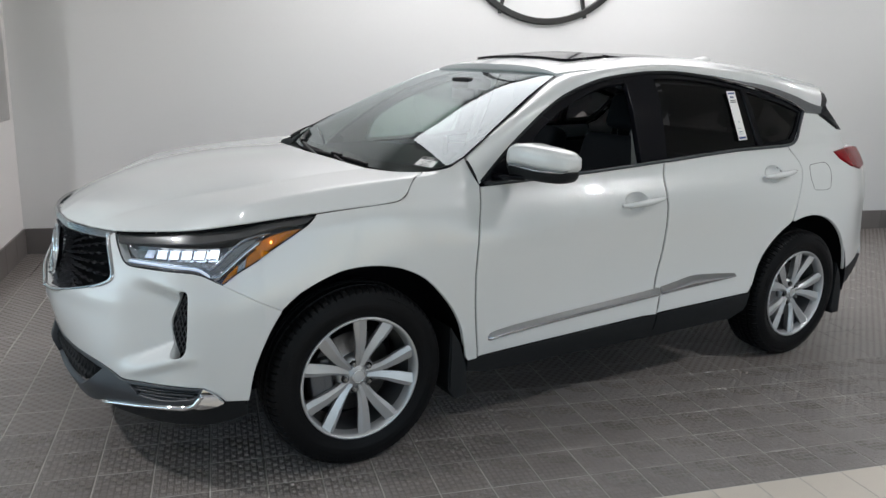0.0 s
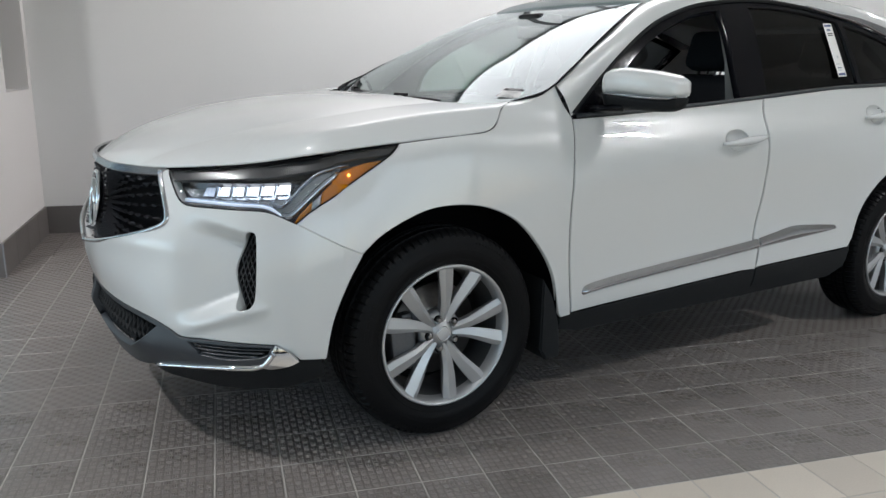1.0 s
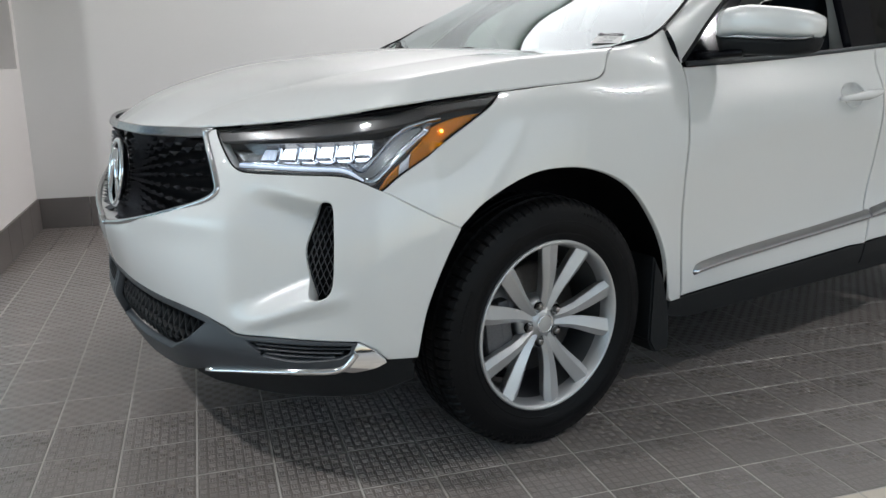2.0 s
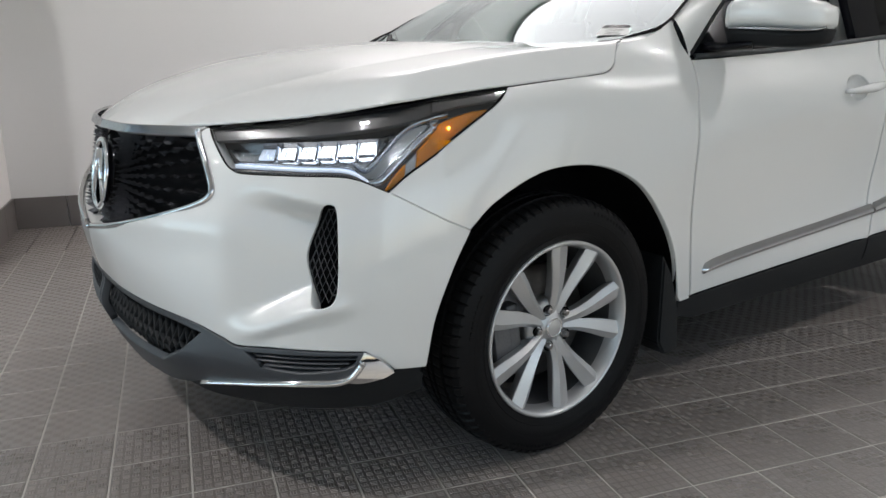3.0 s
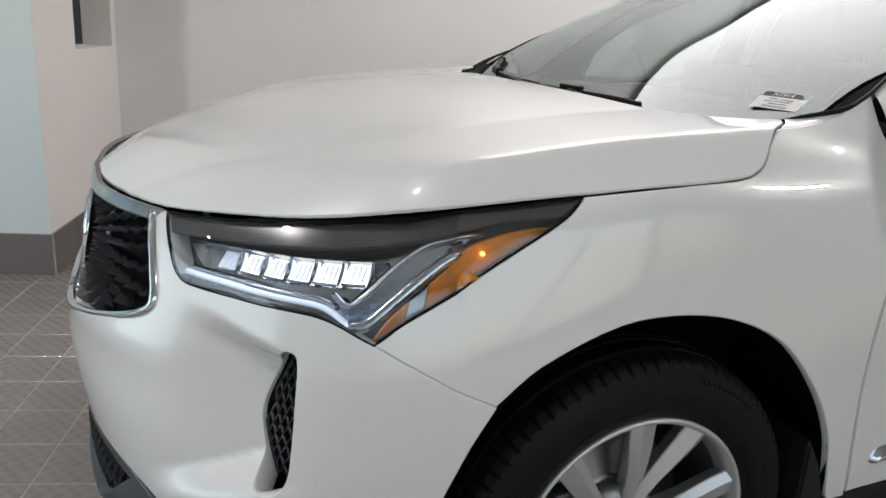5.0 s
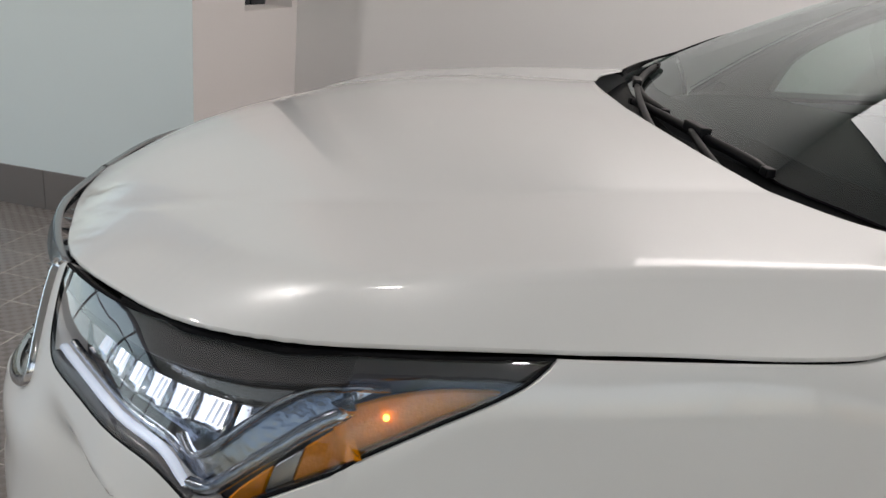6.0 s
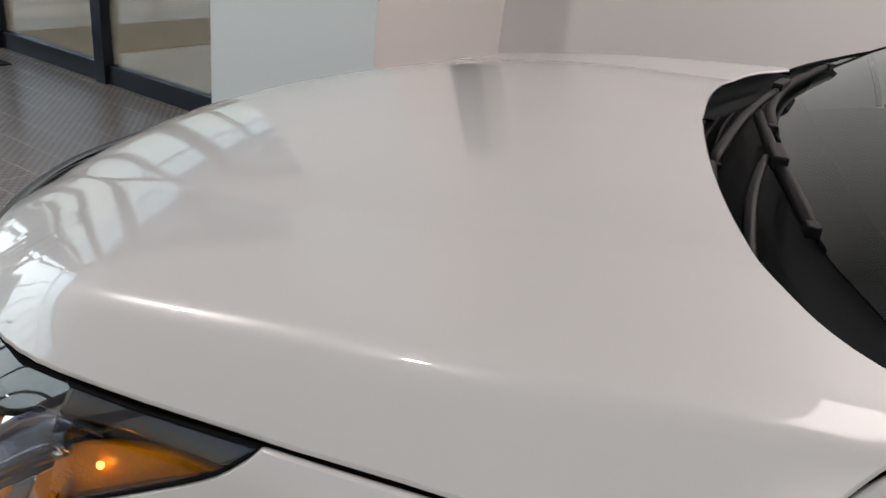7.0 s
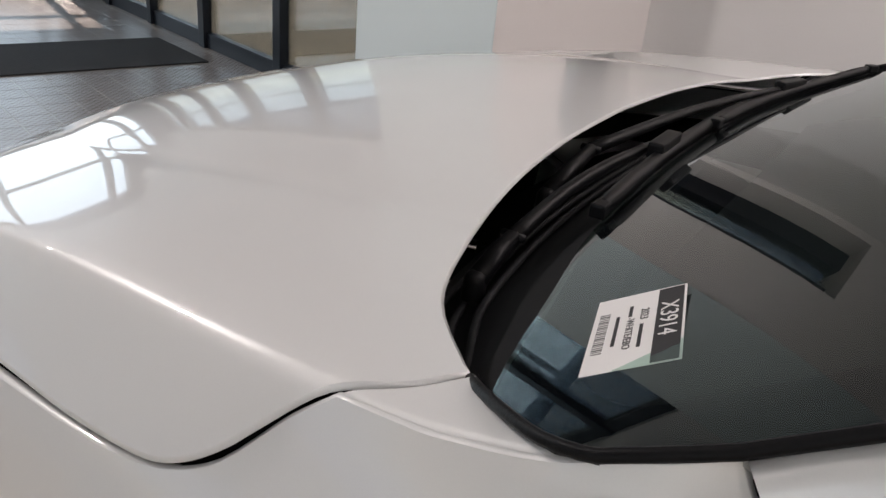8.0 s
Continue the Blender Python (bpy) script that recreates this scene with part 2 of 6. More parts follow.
def tube(points, radius, seg=8, flat=1.0, closed=False):
    """A rod along points; radius a number or one for each point."""
    pts = [Vector(p) for p in points]
    bm, rings = bmesh.new(), []
    for i, p in enumerate(pts):
        a = pts[i - 1] if (i or closed) else p
        b = pts[(i + 1) % len(pts)] if (i < len(pts) - 1 or closed) else p
        d = (b - a).normalized()
        side = d.cross(Vector((0, 0, 1)))
        side = side.normalized() if side.length > 1e-4 else Vector((1, 0, 0))
        up = side.cross(d)
        r = radius[i] if isinstance(radius, (list, tuple)) else radius
        rings.append([bm.verts.new(p + side * r * math.cos(t) + up * r * flat * math.sin(t)) for t in [2 * math.pi * k / seg for k in range(seg)]])
    n = len(rings)
    for i in range(n if closed else n - 1):
        for k in range(seg):
            bm.faces.new((rings[i][k], rings[i][(k + 1) % seg], rings[(i + 1) % n][(k + 1) % seg], rings[(i + 1) % n][k]))
    if not closed:
        bm.faces.new(rings[0])
        bm.faces.new(rings[-1])
    return bm


# ---- the room ----
def in_room(ob):
    ob.matrix_world = ROOM @ ob.matrix_world
    return ob


def wall(name, lo, hi, mat, label, category="wall", bevel=0.0):
    return tagged(in_room(part(name, box(lo, hi, bevel), mat)), label, category, kind="structure")


BACK, LEFT, STEP, END, FRONT = 2.86, -1.745, 1.64, -2.85, 2.0
PITCH = 0.207
wall("wall_north", (LEFT - 0.3, BACK, 0), (9, BACK + 0.2, CEIL), WALL, "plain white painted showroom wall behind the car")
# the short west wall, with a deep window niche in it
NV0, NV1, NZ = 2.16, 2.775, 1.055
wm = box((LEFT - 0.3, STEP, 0), (LEFT, NV0, CEIL))
box((LEFT - 0.3, NV0, 0), (LEFT, NV1, NZ), bm=wm)
box((LEFT - 0.3, NV1, 0), (LEFT, BACK - 0.002, CEIL), bm=wm)
box((LEFT - 0.3, NV0, 2.5), (LEFT, NV1, CEIL), bm=wm)
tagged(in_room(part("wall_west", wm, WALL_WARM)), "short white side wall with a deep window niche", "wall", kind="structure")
niche = tagged(in_room(part("window_1", box((LEFT - 0.24, NV0, NZ), (LEFT - 0.20, NV1, 2.5)), STORE_GLASS)), "narrow window set deep in the white wall niche", "window", kind="structure")
part("window_frame", box((LEFT - 0.26, NV0, NZ), (LEFT - 0.17, NV0 + 0.22, 2.5), 0.004), FRAME_BLACK, niche)
part("window_frame", box((LEFT - 0.26, NV0 + 0.22, NZ), (LEFT - 0.17, NV1 - 0.20, NZ + 0.035), 0.004), FRAME_BLACK, niche)
part("window_frame", box((LEFT - 0.255, NV1 - 0.19, NZ), (LEFT - 0.165, NV1, 2.5), 0.004), FRAME_BLACK, niche)
wall("wall_pier", (END, STEP, 0), (LEFT - 0.3, STEP + 0.42, CEIL), WALL_COOL, "white pier wall, tinted for cool light, beside the glazed entrance")
# added skin that carries the pier's cool light tint on to the corner
wall("wall_pier_end", (LEFT - 0.3, STEP - 0.004, 0), (LEFT - 0.001, STEP - 0.0005, CEIL), WALL_COOL, "thin white skin on the side wall's end, tinted for cool light")
wall("wall_east", (9, -7.0, 0), (9.2, BACK + 0.2, CEIL), WALL, "plain white far wall of the showroom")
cm = box((-9.2, -7.2, CEIL), (9.2, FRONT + 0.15, CEIL + 0.15))
box((LEFT - 0.3, FRONT + 0.15, CEIL), (9.2, BACK + 0.2, CEIL + 0.15), bm=cm)
tagged(in_room(part("ceiling", cm, CEILING_PAINT)), "plain white showroom ceiling", "ceiling", kind="structure")
# the wide luminous ceiling panel over the car, in two fields
for u0, u1 in ((0.20, 2.40), (2.42, 4.6)):
    lit = tagged(in_room(part("ceiling_light", box((u0, 0.90, CEIL - 0.04), (u1, 2.78, CEIL - 0.001), 0.004), FRAME_BLACK)), "flat luminous panel set under the white ceiling", "ceiling light", "luminous ceiling panels")
    part("diffuser", box((u0 + 0.006, 0.91, CEIL - 0.045), (u1 - 0.006, 2.77, CEIL - 0.041)), DIFFUSER, lit, "glowing white diffuser")
# window wall behind: piers and a sill with glass between
sm = box((-9, -7.2, 0), (9, -7.0, 0.4))
box((-9, -7.2, 3.0), (9, -7.0, CEIL), bm=sm)
for i in range(9):
    box((-9 + i * 2.2, -7.15, 0.4), (-8.86 + i * 2.2, -7.02, 3.0), bm=sm)
tagged(in_room(part("wall_south", sm, FRAME_BLACK)), "dark framed window wall of the showroom", "wall", kind="structure")

# glazed entrance beside the pier
shop = tagged(in_room(new("window_2")), "dark framed glazed shopfront with tall panes", "shopfront", kind="structure")
rails = [(END, -4.29), (-4.40, -5.59), (-5.70, -6.76), (-6.85, -7.9), (-8.0, -9.0)]
for a, b in rails:
    part("bottom_rail", box((b, FRONT, 0.0), (a, FRONT + 0.07, 0.13), 0.004), FRAME_BLACK, shop)
    part("top_rail", box((b, FRONT, 2.62), (a, FRONT + 0.07, 2.74), 0.004), FRAME_BLACK, shop)
    part("pane", box((b, FRONT + 0.03, 0.13), (a, FRONT + 0.038, 2.62)), STORE_GLASS, shop)
for a, b in zip(rails[:-1], rails[1:]):
    part("mullion", box((b[0], FRONT - 0.03, 0.0), (a[1], FRONT + 0.05, 2.74), 0.004), FRAME_BLACK, shop)
wall("wall_west_header", (-9, FRONT - 0.05, 2.74), (END, FRONT + 0.15, CEIL), WALL, "white wall over the glazed entrance")
wm = box((-9.2, -7.0, 0), (-9, FRONT + 0.2, 0.35))
box((-9.2, -7.0, 3.15), (-9, FRONT + 0.2, CEIL), bm=wm)
box((-9.2, FRONT - 0.2, 0.35), (-9, FRONT + 0.2, 3.15), bm=wm)
for i in range(8):
    box((-9.15, -7.0 + i * 1.22, 0.35), (-9.03, -6.92 + i * 1.22, 3.15), bm=wm)
box((-9.14, -7.0, 2.2), (-9.04, FRONT - 0.2, 2.28), bm=wm)
tagged(in_room(part("wall_far_west", wm, FRAME_BLACK)), "dark framed glazed end wall of the showroom", "wall", kind="structure")
tagged(in_room(part("floor_mat", box((-6.08, -2.0, 0.0), (-5.06, 1.76, 0.012), 0.003), MAT_FIBRE)), "black ribbed entrance mat lying on the brown tiles", "mat")
# the forecourt outside
YARD = material("outdoor_paving", (0.27, 0.235, 0.175), 0.8, grain=0.15, grain_size=30, blotch=0.35, blotch_size=0.8)
wall("ground", (-60, FRONT + 0.15, -0.12), (60, 90, -0.03), YARD, "sunlit tan paving outside the entrance", "ground")

# the sign on the rear wall: a ring with two leaning legs
sign_r, sign_u, sign_z = 0.90, 2.524, 1.951 + 0.90
sign = tagged(in_room(new("wall_sign")), "large dark ring shaped emblem sign mounted on the white wall", "sign")
ring = revolve([(sign_r - 0.058, 0), (sign_r - 0.056, 0.03), (sign_r - 0.050, 0.034), (sign_r - 0.008, 0.034), (sign_r - 0.002, 0.03), (sign_r, 0)], 96, Matrix.Translation((sign_u, BACK, sign_z)) @ Matrix.Rotation(radians(90), 4, "X"), True)
part("ring", ring, LOGO, sign, smooth=False)
for q in (-1, 1):
    leg = box((-0.022, -0.03, -0.62), (0.022, 0, 0.62), 0.004)
    for v in leg.verts:
        v.co.x *= 1.5 if v.co.z > 0 else 0.55
    part("leg", leg, LOGO, sign).matrix_local = pose(sign_u + q * 0.27, BACK, sign_z - 0.22, 0, -q * 13, 0)
# ---- the car's surfaces: x runs rearward from the front axle, w outward from the middle, z up ----


def spline(xs, ys, x):
    """A smooth curve through (xs, ys), taken at x; straight past the ends."""
    k = len(xs) - 1
    i = 0
    while i < k - 1 and xs[i + 1] < x:
        i += 1
    x0, x1, y0, y1 = xs[i], xs[i + 1], ys[i], ys[i + 1]
    h = x1 - x0
    d = (y1 - y0) / h
    a = ((y0 - ys[i - 1]) / (x0 - xs[i - 1]) + d) / 2 if i else d
    b = ((ys[i + 2] - y1) / (xs[i + 2] - x1) + d) / 2 if i + 2 <= k else d
    if x <= xs[0]:
        return y0 + a * (x - x0)
    if x >= xs[k]:
        return y1 + b * (x - x1)
    t = (x - x0) / h
    q, c = t * t, t * t * t
    return (2 * c - 3 * q + 1) * y0 + (c - 2 * q + t) * h * a + (3 * q - 2 * c) * y1 + (c - q) * h * b


def sheet(us, vs, table):
    """A smooth height over two coordinates from a small net of heights, one row for each v."""
    def at(u, v):
        i = 0
        while i < len(vs) - 2 and vs[i + 1] < v:
            i += 1
        lo, hi = max(0, i - 1), min(len(vs), i + 3)
        return spline(vs[lo:hi], [spline(us, r, u) for r in table[lo:hi]], v)
    return at


def ease(a, b, t):
    t = min(1.0, max(0.0, (t - a) / (b - a)))
    return t * t * (3 - 2 * t)


LEVELS = (0.22, 0.36, 0.48, 0.62, 0.78, 0.92, 1.0, 1.035, 1.065, 1.08, 1.16)
# round the nose: s is the length along the bumper, x on the flank
NOSE = (-1.72, -1.46, -1.25, -1.06, -0.90, -0.73, -0.56, -0.38)
NOSE_X = sheet(NOSE, LEVELS, (
    (-0.883, -0.872, -0.838, -0.77, -0.70, -0.61, -0.50, -0.38),
    (-0.945, -0.935, -0.905, -0.855, -0.78, -0.675, -0.545, -0.38),
    (-0.985, -0.972, -0.935, -0.875, -0.79, -0.685, -0.55, -0.38),
    (-1.006, -0.990, -0.942, -0.868, -0.775, -0.675, -0.545, -0.38),
    (-0.960, -0.945, -0.897, -0.825, -0.735, -0.645, -0.535, -0.38),
    (-0.935, -0.915, -0.85, -0.765, -0.685, -0.60, -0.50, -0.37),
    (-0.885, -0.86, -0.79, -0.70, -0.62, -0.54, -0.455, -0.355),
    (-0.857, -0.829, -0.759, -0.669, -0.594, -0.514, -0.435, -0.344),
    (-0.832, -0.803, -0.733, -0.643, -0.571, -0.491, -0.418, -0.335),
    (-0.82, -0.79, -0.72, -0.63, -0.56, -0.48, -0.41, -0.33),
    (-0.74, -0.71, -0.65, -0.56, -0.50, -0.43, -0.37, -0.30)))
NOSE_W = sheet(NOSE, LEVELS, (
    (0.0, 0.25, 0.44, 0.58, 0.69, 0.79, 0.86, 0.90),
    (0.0, 0.25, 0.45, 0.60, 0.72, 0.83, 0.905, 0.935),
    (0.0, 0.25, 0.45, 0.60, 0.72, 0.83, 0.91, 0.94),
    (0.0, 0.25, 0.45, 0.60, 0.72, 0.83, 0.905, 0.94),
    (0.0, 0.25, 0.45, 0.60, 0.71, 0.81, 0.88, 0.922),
    (0.0, 0.25, 0.44, 0.58, 0.68, 0.77, 0.835, 0.882),
    (0.0, 0.24, 0.43, 0.56, 0.65, 0.73, 0.79, 0.848),
    (0.0, 0.236, 0.421, 0.547, 0.633, 0.708, 0.764, 0.822),
    (0.0, 0.232, 0.414, 0.536, 0.618, 0.69, 0.742, 0.80),
    (0.0, 0.23, 0.41, 0.53, 0.61, 0.68, 0.73, 0.785),
    (0.0, 0.22, 0.38, 0.49, 0.56, 0.62, 0.66, 0.71)))
FLANK = (-0.38, -0.15, 0.06, 0.14, 0.2, 0.36, 0.44, 0.6, 1.2, 2.0, 2.45, 2.75, 3.2, 3.55)
FLANK_W = sheet(FLANK, LEVELS, (
    (0.90, 0.91, 0.91, 0.91, 0.91, 0.905, 0.903, 0.90, 0.89, 0.89, 0.90, 0.90, 0.85, 0.70),
    (0.935, 0.935, 0.935, 0.935, 0.935, 0.928, 0.924, 0.92, 0.922, 0.925, 0.93, 0.935, 0.90, 0.765),
    (0.94, 0.945, 0.945, 0.945, 0.945, 0.935, 0.929, 0.922, 0.915, 0.92, 0.93, 0.95, 0.915, 0.80),
    (0.94, 0.945, 0.945, 0.945, 0.945, 0.935, 0.929, 0.922, 0.905, 0.905, 0.925, 0.95, 0.915, 0.785),
    (0.922, 0.931, 0.936, 0.937, 0.937, 0.936, 0.934, 0.928, 0.91, 0.91, 0.925, 0.94, 0.905, 0.772),
    (0.882, 0.908, 0.920, 0.923, 0.923, 0.924, 0.923, 0.917, 0.917, 0.92, 0.925, 0.928, 0.895, 0.762),
    (0.848, 0.891, 0.907, 0.910, 0.909, 0.907, 0.905, 0.892, 0.90, 0.912, 0.915, 0.918, 0.88, 0.742),
    (0.822, 0.869, 0.897, 0.899, 0.894, 0.893, 0.893, 0.876, 0.886, 0.901, 0.906, 0.909, 0.871, 0.732),
    (0.80, 0.848, 0.876, 0.878, 0.872, 0.870, 0.870, 0.852, 0.869, 0.886, 0.895, 0.899, 0.861, 0.720),
    (0.785, 0.842, 0.866, 0.866, 0.859, 0.855, 0.857, 0.845, 0.86, 0.88, 0.89, 0.893, 0.855, 0.712),
    (0.71, 0.765, 0.792, 0.799, 0.803, 0.819, 0.829, 0.826, 0.835, 0.85, 0.845, 0.84, 0.795, 0.652)))


def eased_grid(f, u0, u1, v0, v1, du=0.02, dv=0.01, spread=(5, 4)):
    """The same height, freed of ripples: averaged over a small neighbourhood and read from a fine grid by a smooth curve."""
    nu, nv = int(round((u1 - u0) / du)) + 1, int(round((v1 - v0) / dv)) + 1
    pu, pv = spread
    raw = np.array([[f(u0 + i * du, v0 + j * dv) for j in range(-pv, nv + pv)] for i in range(-pu, nu + pu)])
    ku, kv = [np.array([1 + math.cos(math.pi * k / (p + 1)) for k in range(-p, p + 1)]) for p in spread]
    raw = np.apply_along_axis(lambda r: np.convolve(r, ku / ku.sum(), "valid"), 0, raw)
    raw = np.apply_along_axis(lambda r: np.convolve(r, kv / kv.sum(), "valid"), 1, raw)

    def weights(t):
        return np.array((-0.5 * t + t * t - 0.5 * t ** 3, 1 - 2.5 * t * t + 1.5 * t ** 3, 0.5 * t + 2 * t * t - 1.5 * t ** 3, -0.5 * t * t + 0.5 * t ** 3))

    def at(u, v):
        a, b = (u - u0) / du, (v - v0) / dv
        i, j = min(max(int(math.floor(a)), 1), nu - 3), min(max(int(math.floor(b)), 1), nv - 3)
        if not (-0.5 < a - i < 1.5 and -0.5 < b - j < 1.5):
            return f(u, v)
        return float(weights(a - i) @ raw[i - 1:i + 3, j - 1:j + 3] @ weights(b - j))
    return at


FLANK_W = eased_grid(FLANK_W, -0.44, 3.62, 0.20, 1.30)


def SHOULDER(x):
    """Height of the crease that rises along the doors."""
    return spline((0.1, 0.55, 1.4, 2.4, 3.2), (0.80, 0.862, 0.985, 1.066, 1.10), x)


def flank(s, z):
    """The body's lower skin, from the middle of the nose (s = -1.72) along the flank (s = x) to the middle of the tail (s = 4.6)."""
    if s < -0.38:
        return NOSE_X(s, z), NOSE_W(s, z), z
    if s <= 3.55:
        rise = max(0.0, 1 - abs(z - SHOULDER(s)) / 0.10) if s > 0.3 else 0.0
        return s, FLANK_W(s, z) + 0.009 * ease(0.3, 0.7, s) * (1 - ease(2.7, 3.4, s)) * rise, z
    side = FLANK_W(3.55, z)
    lean = 0.10 * max(0.0, z - 0.9) + 0.10 * max(0.0, 0.55 - z)
    x = spline((3.55, 3.75, 3.95, 4.2, 4.6), (3.55, 3.655, 3.72, 3.76, 3.77), s) - lean * (s - 3.55)
    return x, side * spline((3.55, 3.75, 3.95, 4.2, 4.6), (1, 0.9, 0.72, 0.46, 0.0), s), z


HOOD_MID = ((-0.93, -0.80, -0.60, -0.35, -0.10, 0.17), (0.9361, 1.0004, 1.0662, 1.1140, 1.1407, 1.1483))
FOLD_X, FOLD_W, FOLD_DROP, FOLD_SLOPE = (-0.85, -0.35, 0.15), (0.3550, 0.5659, 0.5310), (0.0240, 0.0340, 0.0185), (0.0300, 0.0560, 0.0130)  # the fold along each side of the raised middle
CREASE = ((-0.60, -0.30, 0.0, 0.27), (0.7684, 0.8034, 0.8140, 0.8223))
CREASE_FALL = ((-0.60, -0.30, 0.0, 0.27), (0.986, 0.968, 1.002, 0.890))
HOOD_REAR = ((0.0, 0.24, 0.44, 0.58, 0.69, 0.762), (0.1360, 0.1493, 0.1782, 0.2173, 0.2680, 0.3380))
HOOD_RIM = ((-0.933, 0.0, 0.918), (-0.915, 0.160, 0.918), (-0.872, 0.320, 0.924), (-0.798, 0.510, 0.938), (-0.670, 0.664, 0.955), (-0.563, 0.764, 0.972), (-0.447, 0.829, 0.991), (-0.319, 0.858, 1.009),
            (-0.162, 0.874, 1.024), (-0.045, 0.882, 1.035), (0.060, 0.890, 1.044), (0.140, 0.891, 1.050), (0.178, 0.887, 1.057), (0.212, 0.872, 1.073), (0.247, 0.842, 1.110), (0.276, 0.819, 1.134), (0.312, 0.797, 1.141), (0.338, 0.762, 1.143))


def hood_top(x, a):
    """The bonnet before its edge is rolled down: a raised middle, a fold, a nearly flat shelf, and a falling side beyond the crease."""
    wi, d1 = spline(FOLD_X, FOLD_W, x), spline(FOLD_X, FOLD_DROP, x)
    u = a - wi
    h = ease(-0.022, 0.022, u)
    z = spline(*HOOD_MID, x) - (1 - h) * d1 * (a / wi) ** 2.6 - h * (d1 + spline(FOLD_X, FOLD_SLOPE, x) * u -0.0090 * u * max(u, 0.0))
    v, r = a - spline(*CREASE, x), 0.008 + 0.10 * (1 - ease(-0.65, -0.35, x))
    return z - spline(*CREASE_FALL, x) * (v + math.sqrt(v * v + r * r)) / 2


RIM_RUN = [0.0]
for p_, q_ in zip(HOOD_RIM, HOOD_RIM[1:]):
    RIM_RUN.append(RIM_RUN[-1] + math.hypot(q_[0] - p_[0], q_[1] - p_[1]))
RIM_FINE = np.array([[spline(RIM_RUN, [q_[k] for q_ in HOOD_RIM], t) for k in range(3)] for t in np.linspace(0, RIM_RUN[-1], 400)])
RIM_FALL = np.array([hood_top(q_[0], q_[1]) - q_[2] for q_ in RIM_FINE])
RIM_FALL = np.convolve(np.pad(RIM_FALL, 12, mode="edge"), np.ones(25) / 25, "valid")


def hood_skin(x, w):
    """The bonnet, its edge rolled down to the lamps and the wings."""
    a = abs(w)
    gap = (RIM_FINE[:, 0] - x) ** 2 + (RIM_FINE[:, 1] - a) ** 2
    j = int(np.argmin(gap))
    reach = 0.06 + 0.16 * (1 - ease(-0.75, -0.40, RIM_FINE[j, 0]))
    t = min(1.0, math.sqrt(gap[j]) / reach)
    return x, w, hood_top(x, a) - RIM_FALL[j] * (1 - t) ** 2.6


GLASS_MID = ((0.0, 0.25, 0.6, 1.0, 1.3), (1.02, 1.118, 1.31, 1.50, 1.605))


def shield_skin(x, w):
    """The windscreen."""
    return x, w, spline(*GLASS_MID, x) - 0.045 * abs(w / 0.75) ** 2.2


ROOF_MID = ((1.0, 1.2, 1.4, 1.7, 2.0, 2.3, 2.6, 3.0, 3.4), (1.535, 1.598, 1.633, 1.662, 1.672, 1.670, 1.652, 1.606, 1.556))


def roof_skin(x, w):
    return x, w, spline(*ROOF_MID, x) - spline((0, 0.3, 0.5, 0.58, 0.64, 0.70), (0, 0.010, 0.034, 0.058, 0.092, 0.16), abs(w))


BELT = ((0.3, 0.58, 1.2, 2.0, 2.7, 3.2), (1.07, 1.095, 1.125, 1.16, 1.20, 1.23))


def house_skin(x, z):
    """The side glass and the pillars over the belt."""
    low = spline((0.3, 0.58, 1.2, 2.0, 2.6, 3.0, 3.3, 3.5), (0.775, 0.825, 0.846, 0.852, 0.84, 0.81, 0.76, 0.72), x)
    up = z - spline(*BELT, x)
    return x, low - 0.40 * up - 0.16 * max(0.0, up - 0.2) ** 2 * 4, z


def side_skin(s, z):
    """The flank below the belt, running over into the pillars above it."""
    x, w, _ = flank(s, z)
    if x < 0.3 or z < 1.0:
        return x, w, z
    k = ease(-0.05, 0.05, z - spline(*BELT, x)) * ease(0.47, 0.60, x)
    return x, w + k * (house_skin(x, z)[1] - w), z


def bumper_skin(s, z):
    """The bumper, hollowed beside the air curtain, with the ridges over and under the hollow."""
    x, w, z = flank(s, z)
    top = spline((-1.1, -0.87, -0.70, -0.6), (0.84, 0.80, 0.775, 0.77), s)
    low = spline((-1.1, -0.93, -0.70, -0.6), (0.44, 0.475, 0.545, 0.56), s)
    deep = 0.066 * ease(-1.03, -0.72, s) * ease(0.0, 0.06, top - z) * ease(0.0, 0.05, z - low) * (1 - ease(-0.715, -0.675, s))
    roll = 0.010 * math.exp(-((z - low + 0.012) / 0.02) ** 2) * ease(-1.0, -0.85, s) * (1 - ease(-0.70, -0.6, s))
    roll += 0.012 * math.exp(-((z - 0.71) / 0.045) ** 2) * (1 - ease(-1.2, -0.85, s))
    f = math.hypot(x + 0.1, w)
    k = (roll - deep) / f
    return x + (x + 0.1) * k, w + w * k, z


# ---- panels: an outline in two coordinates laid on a skin ----
from mathutils import geometry


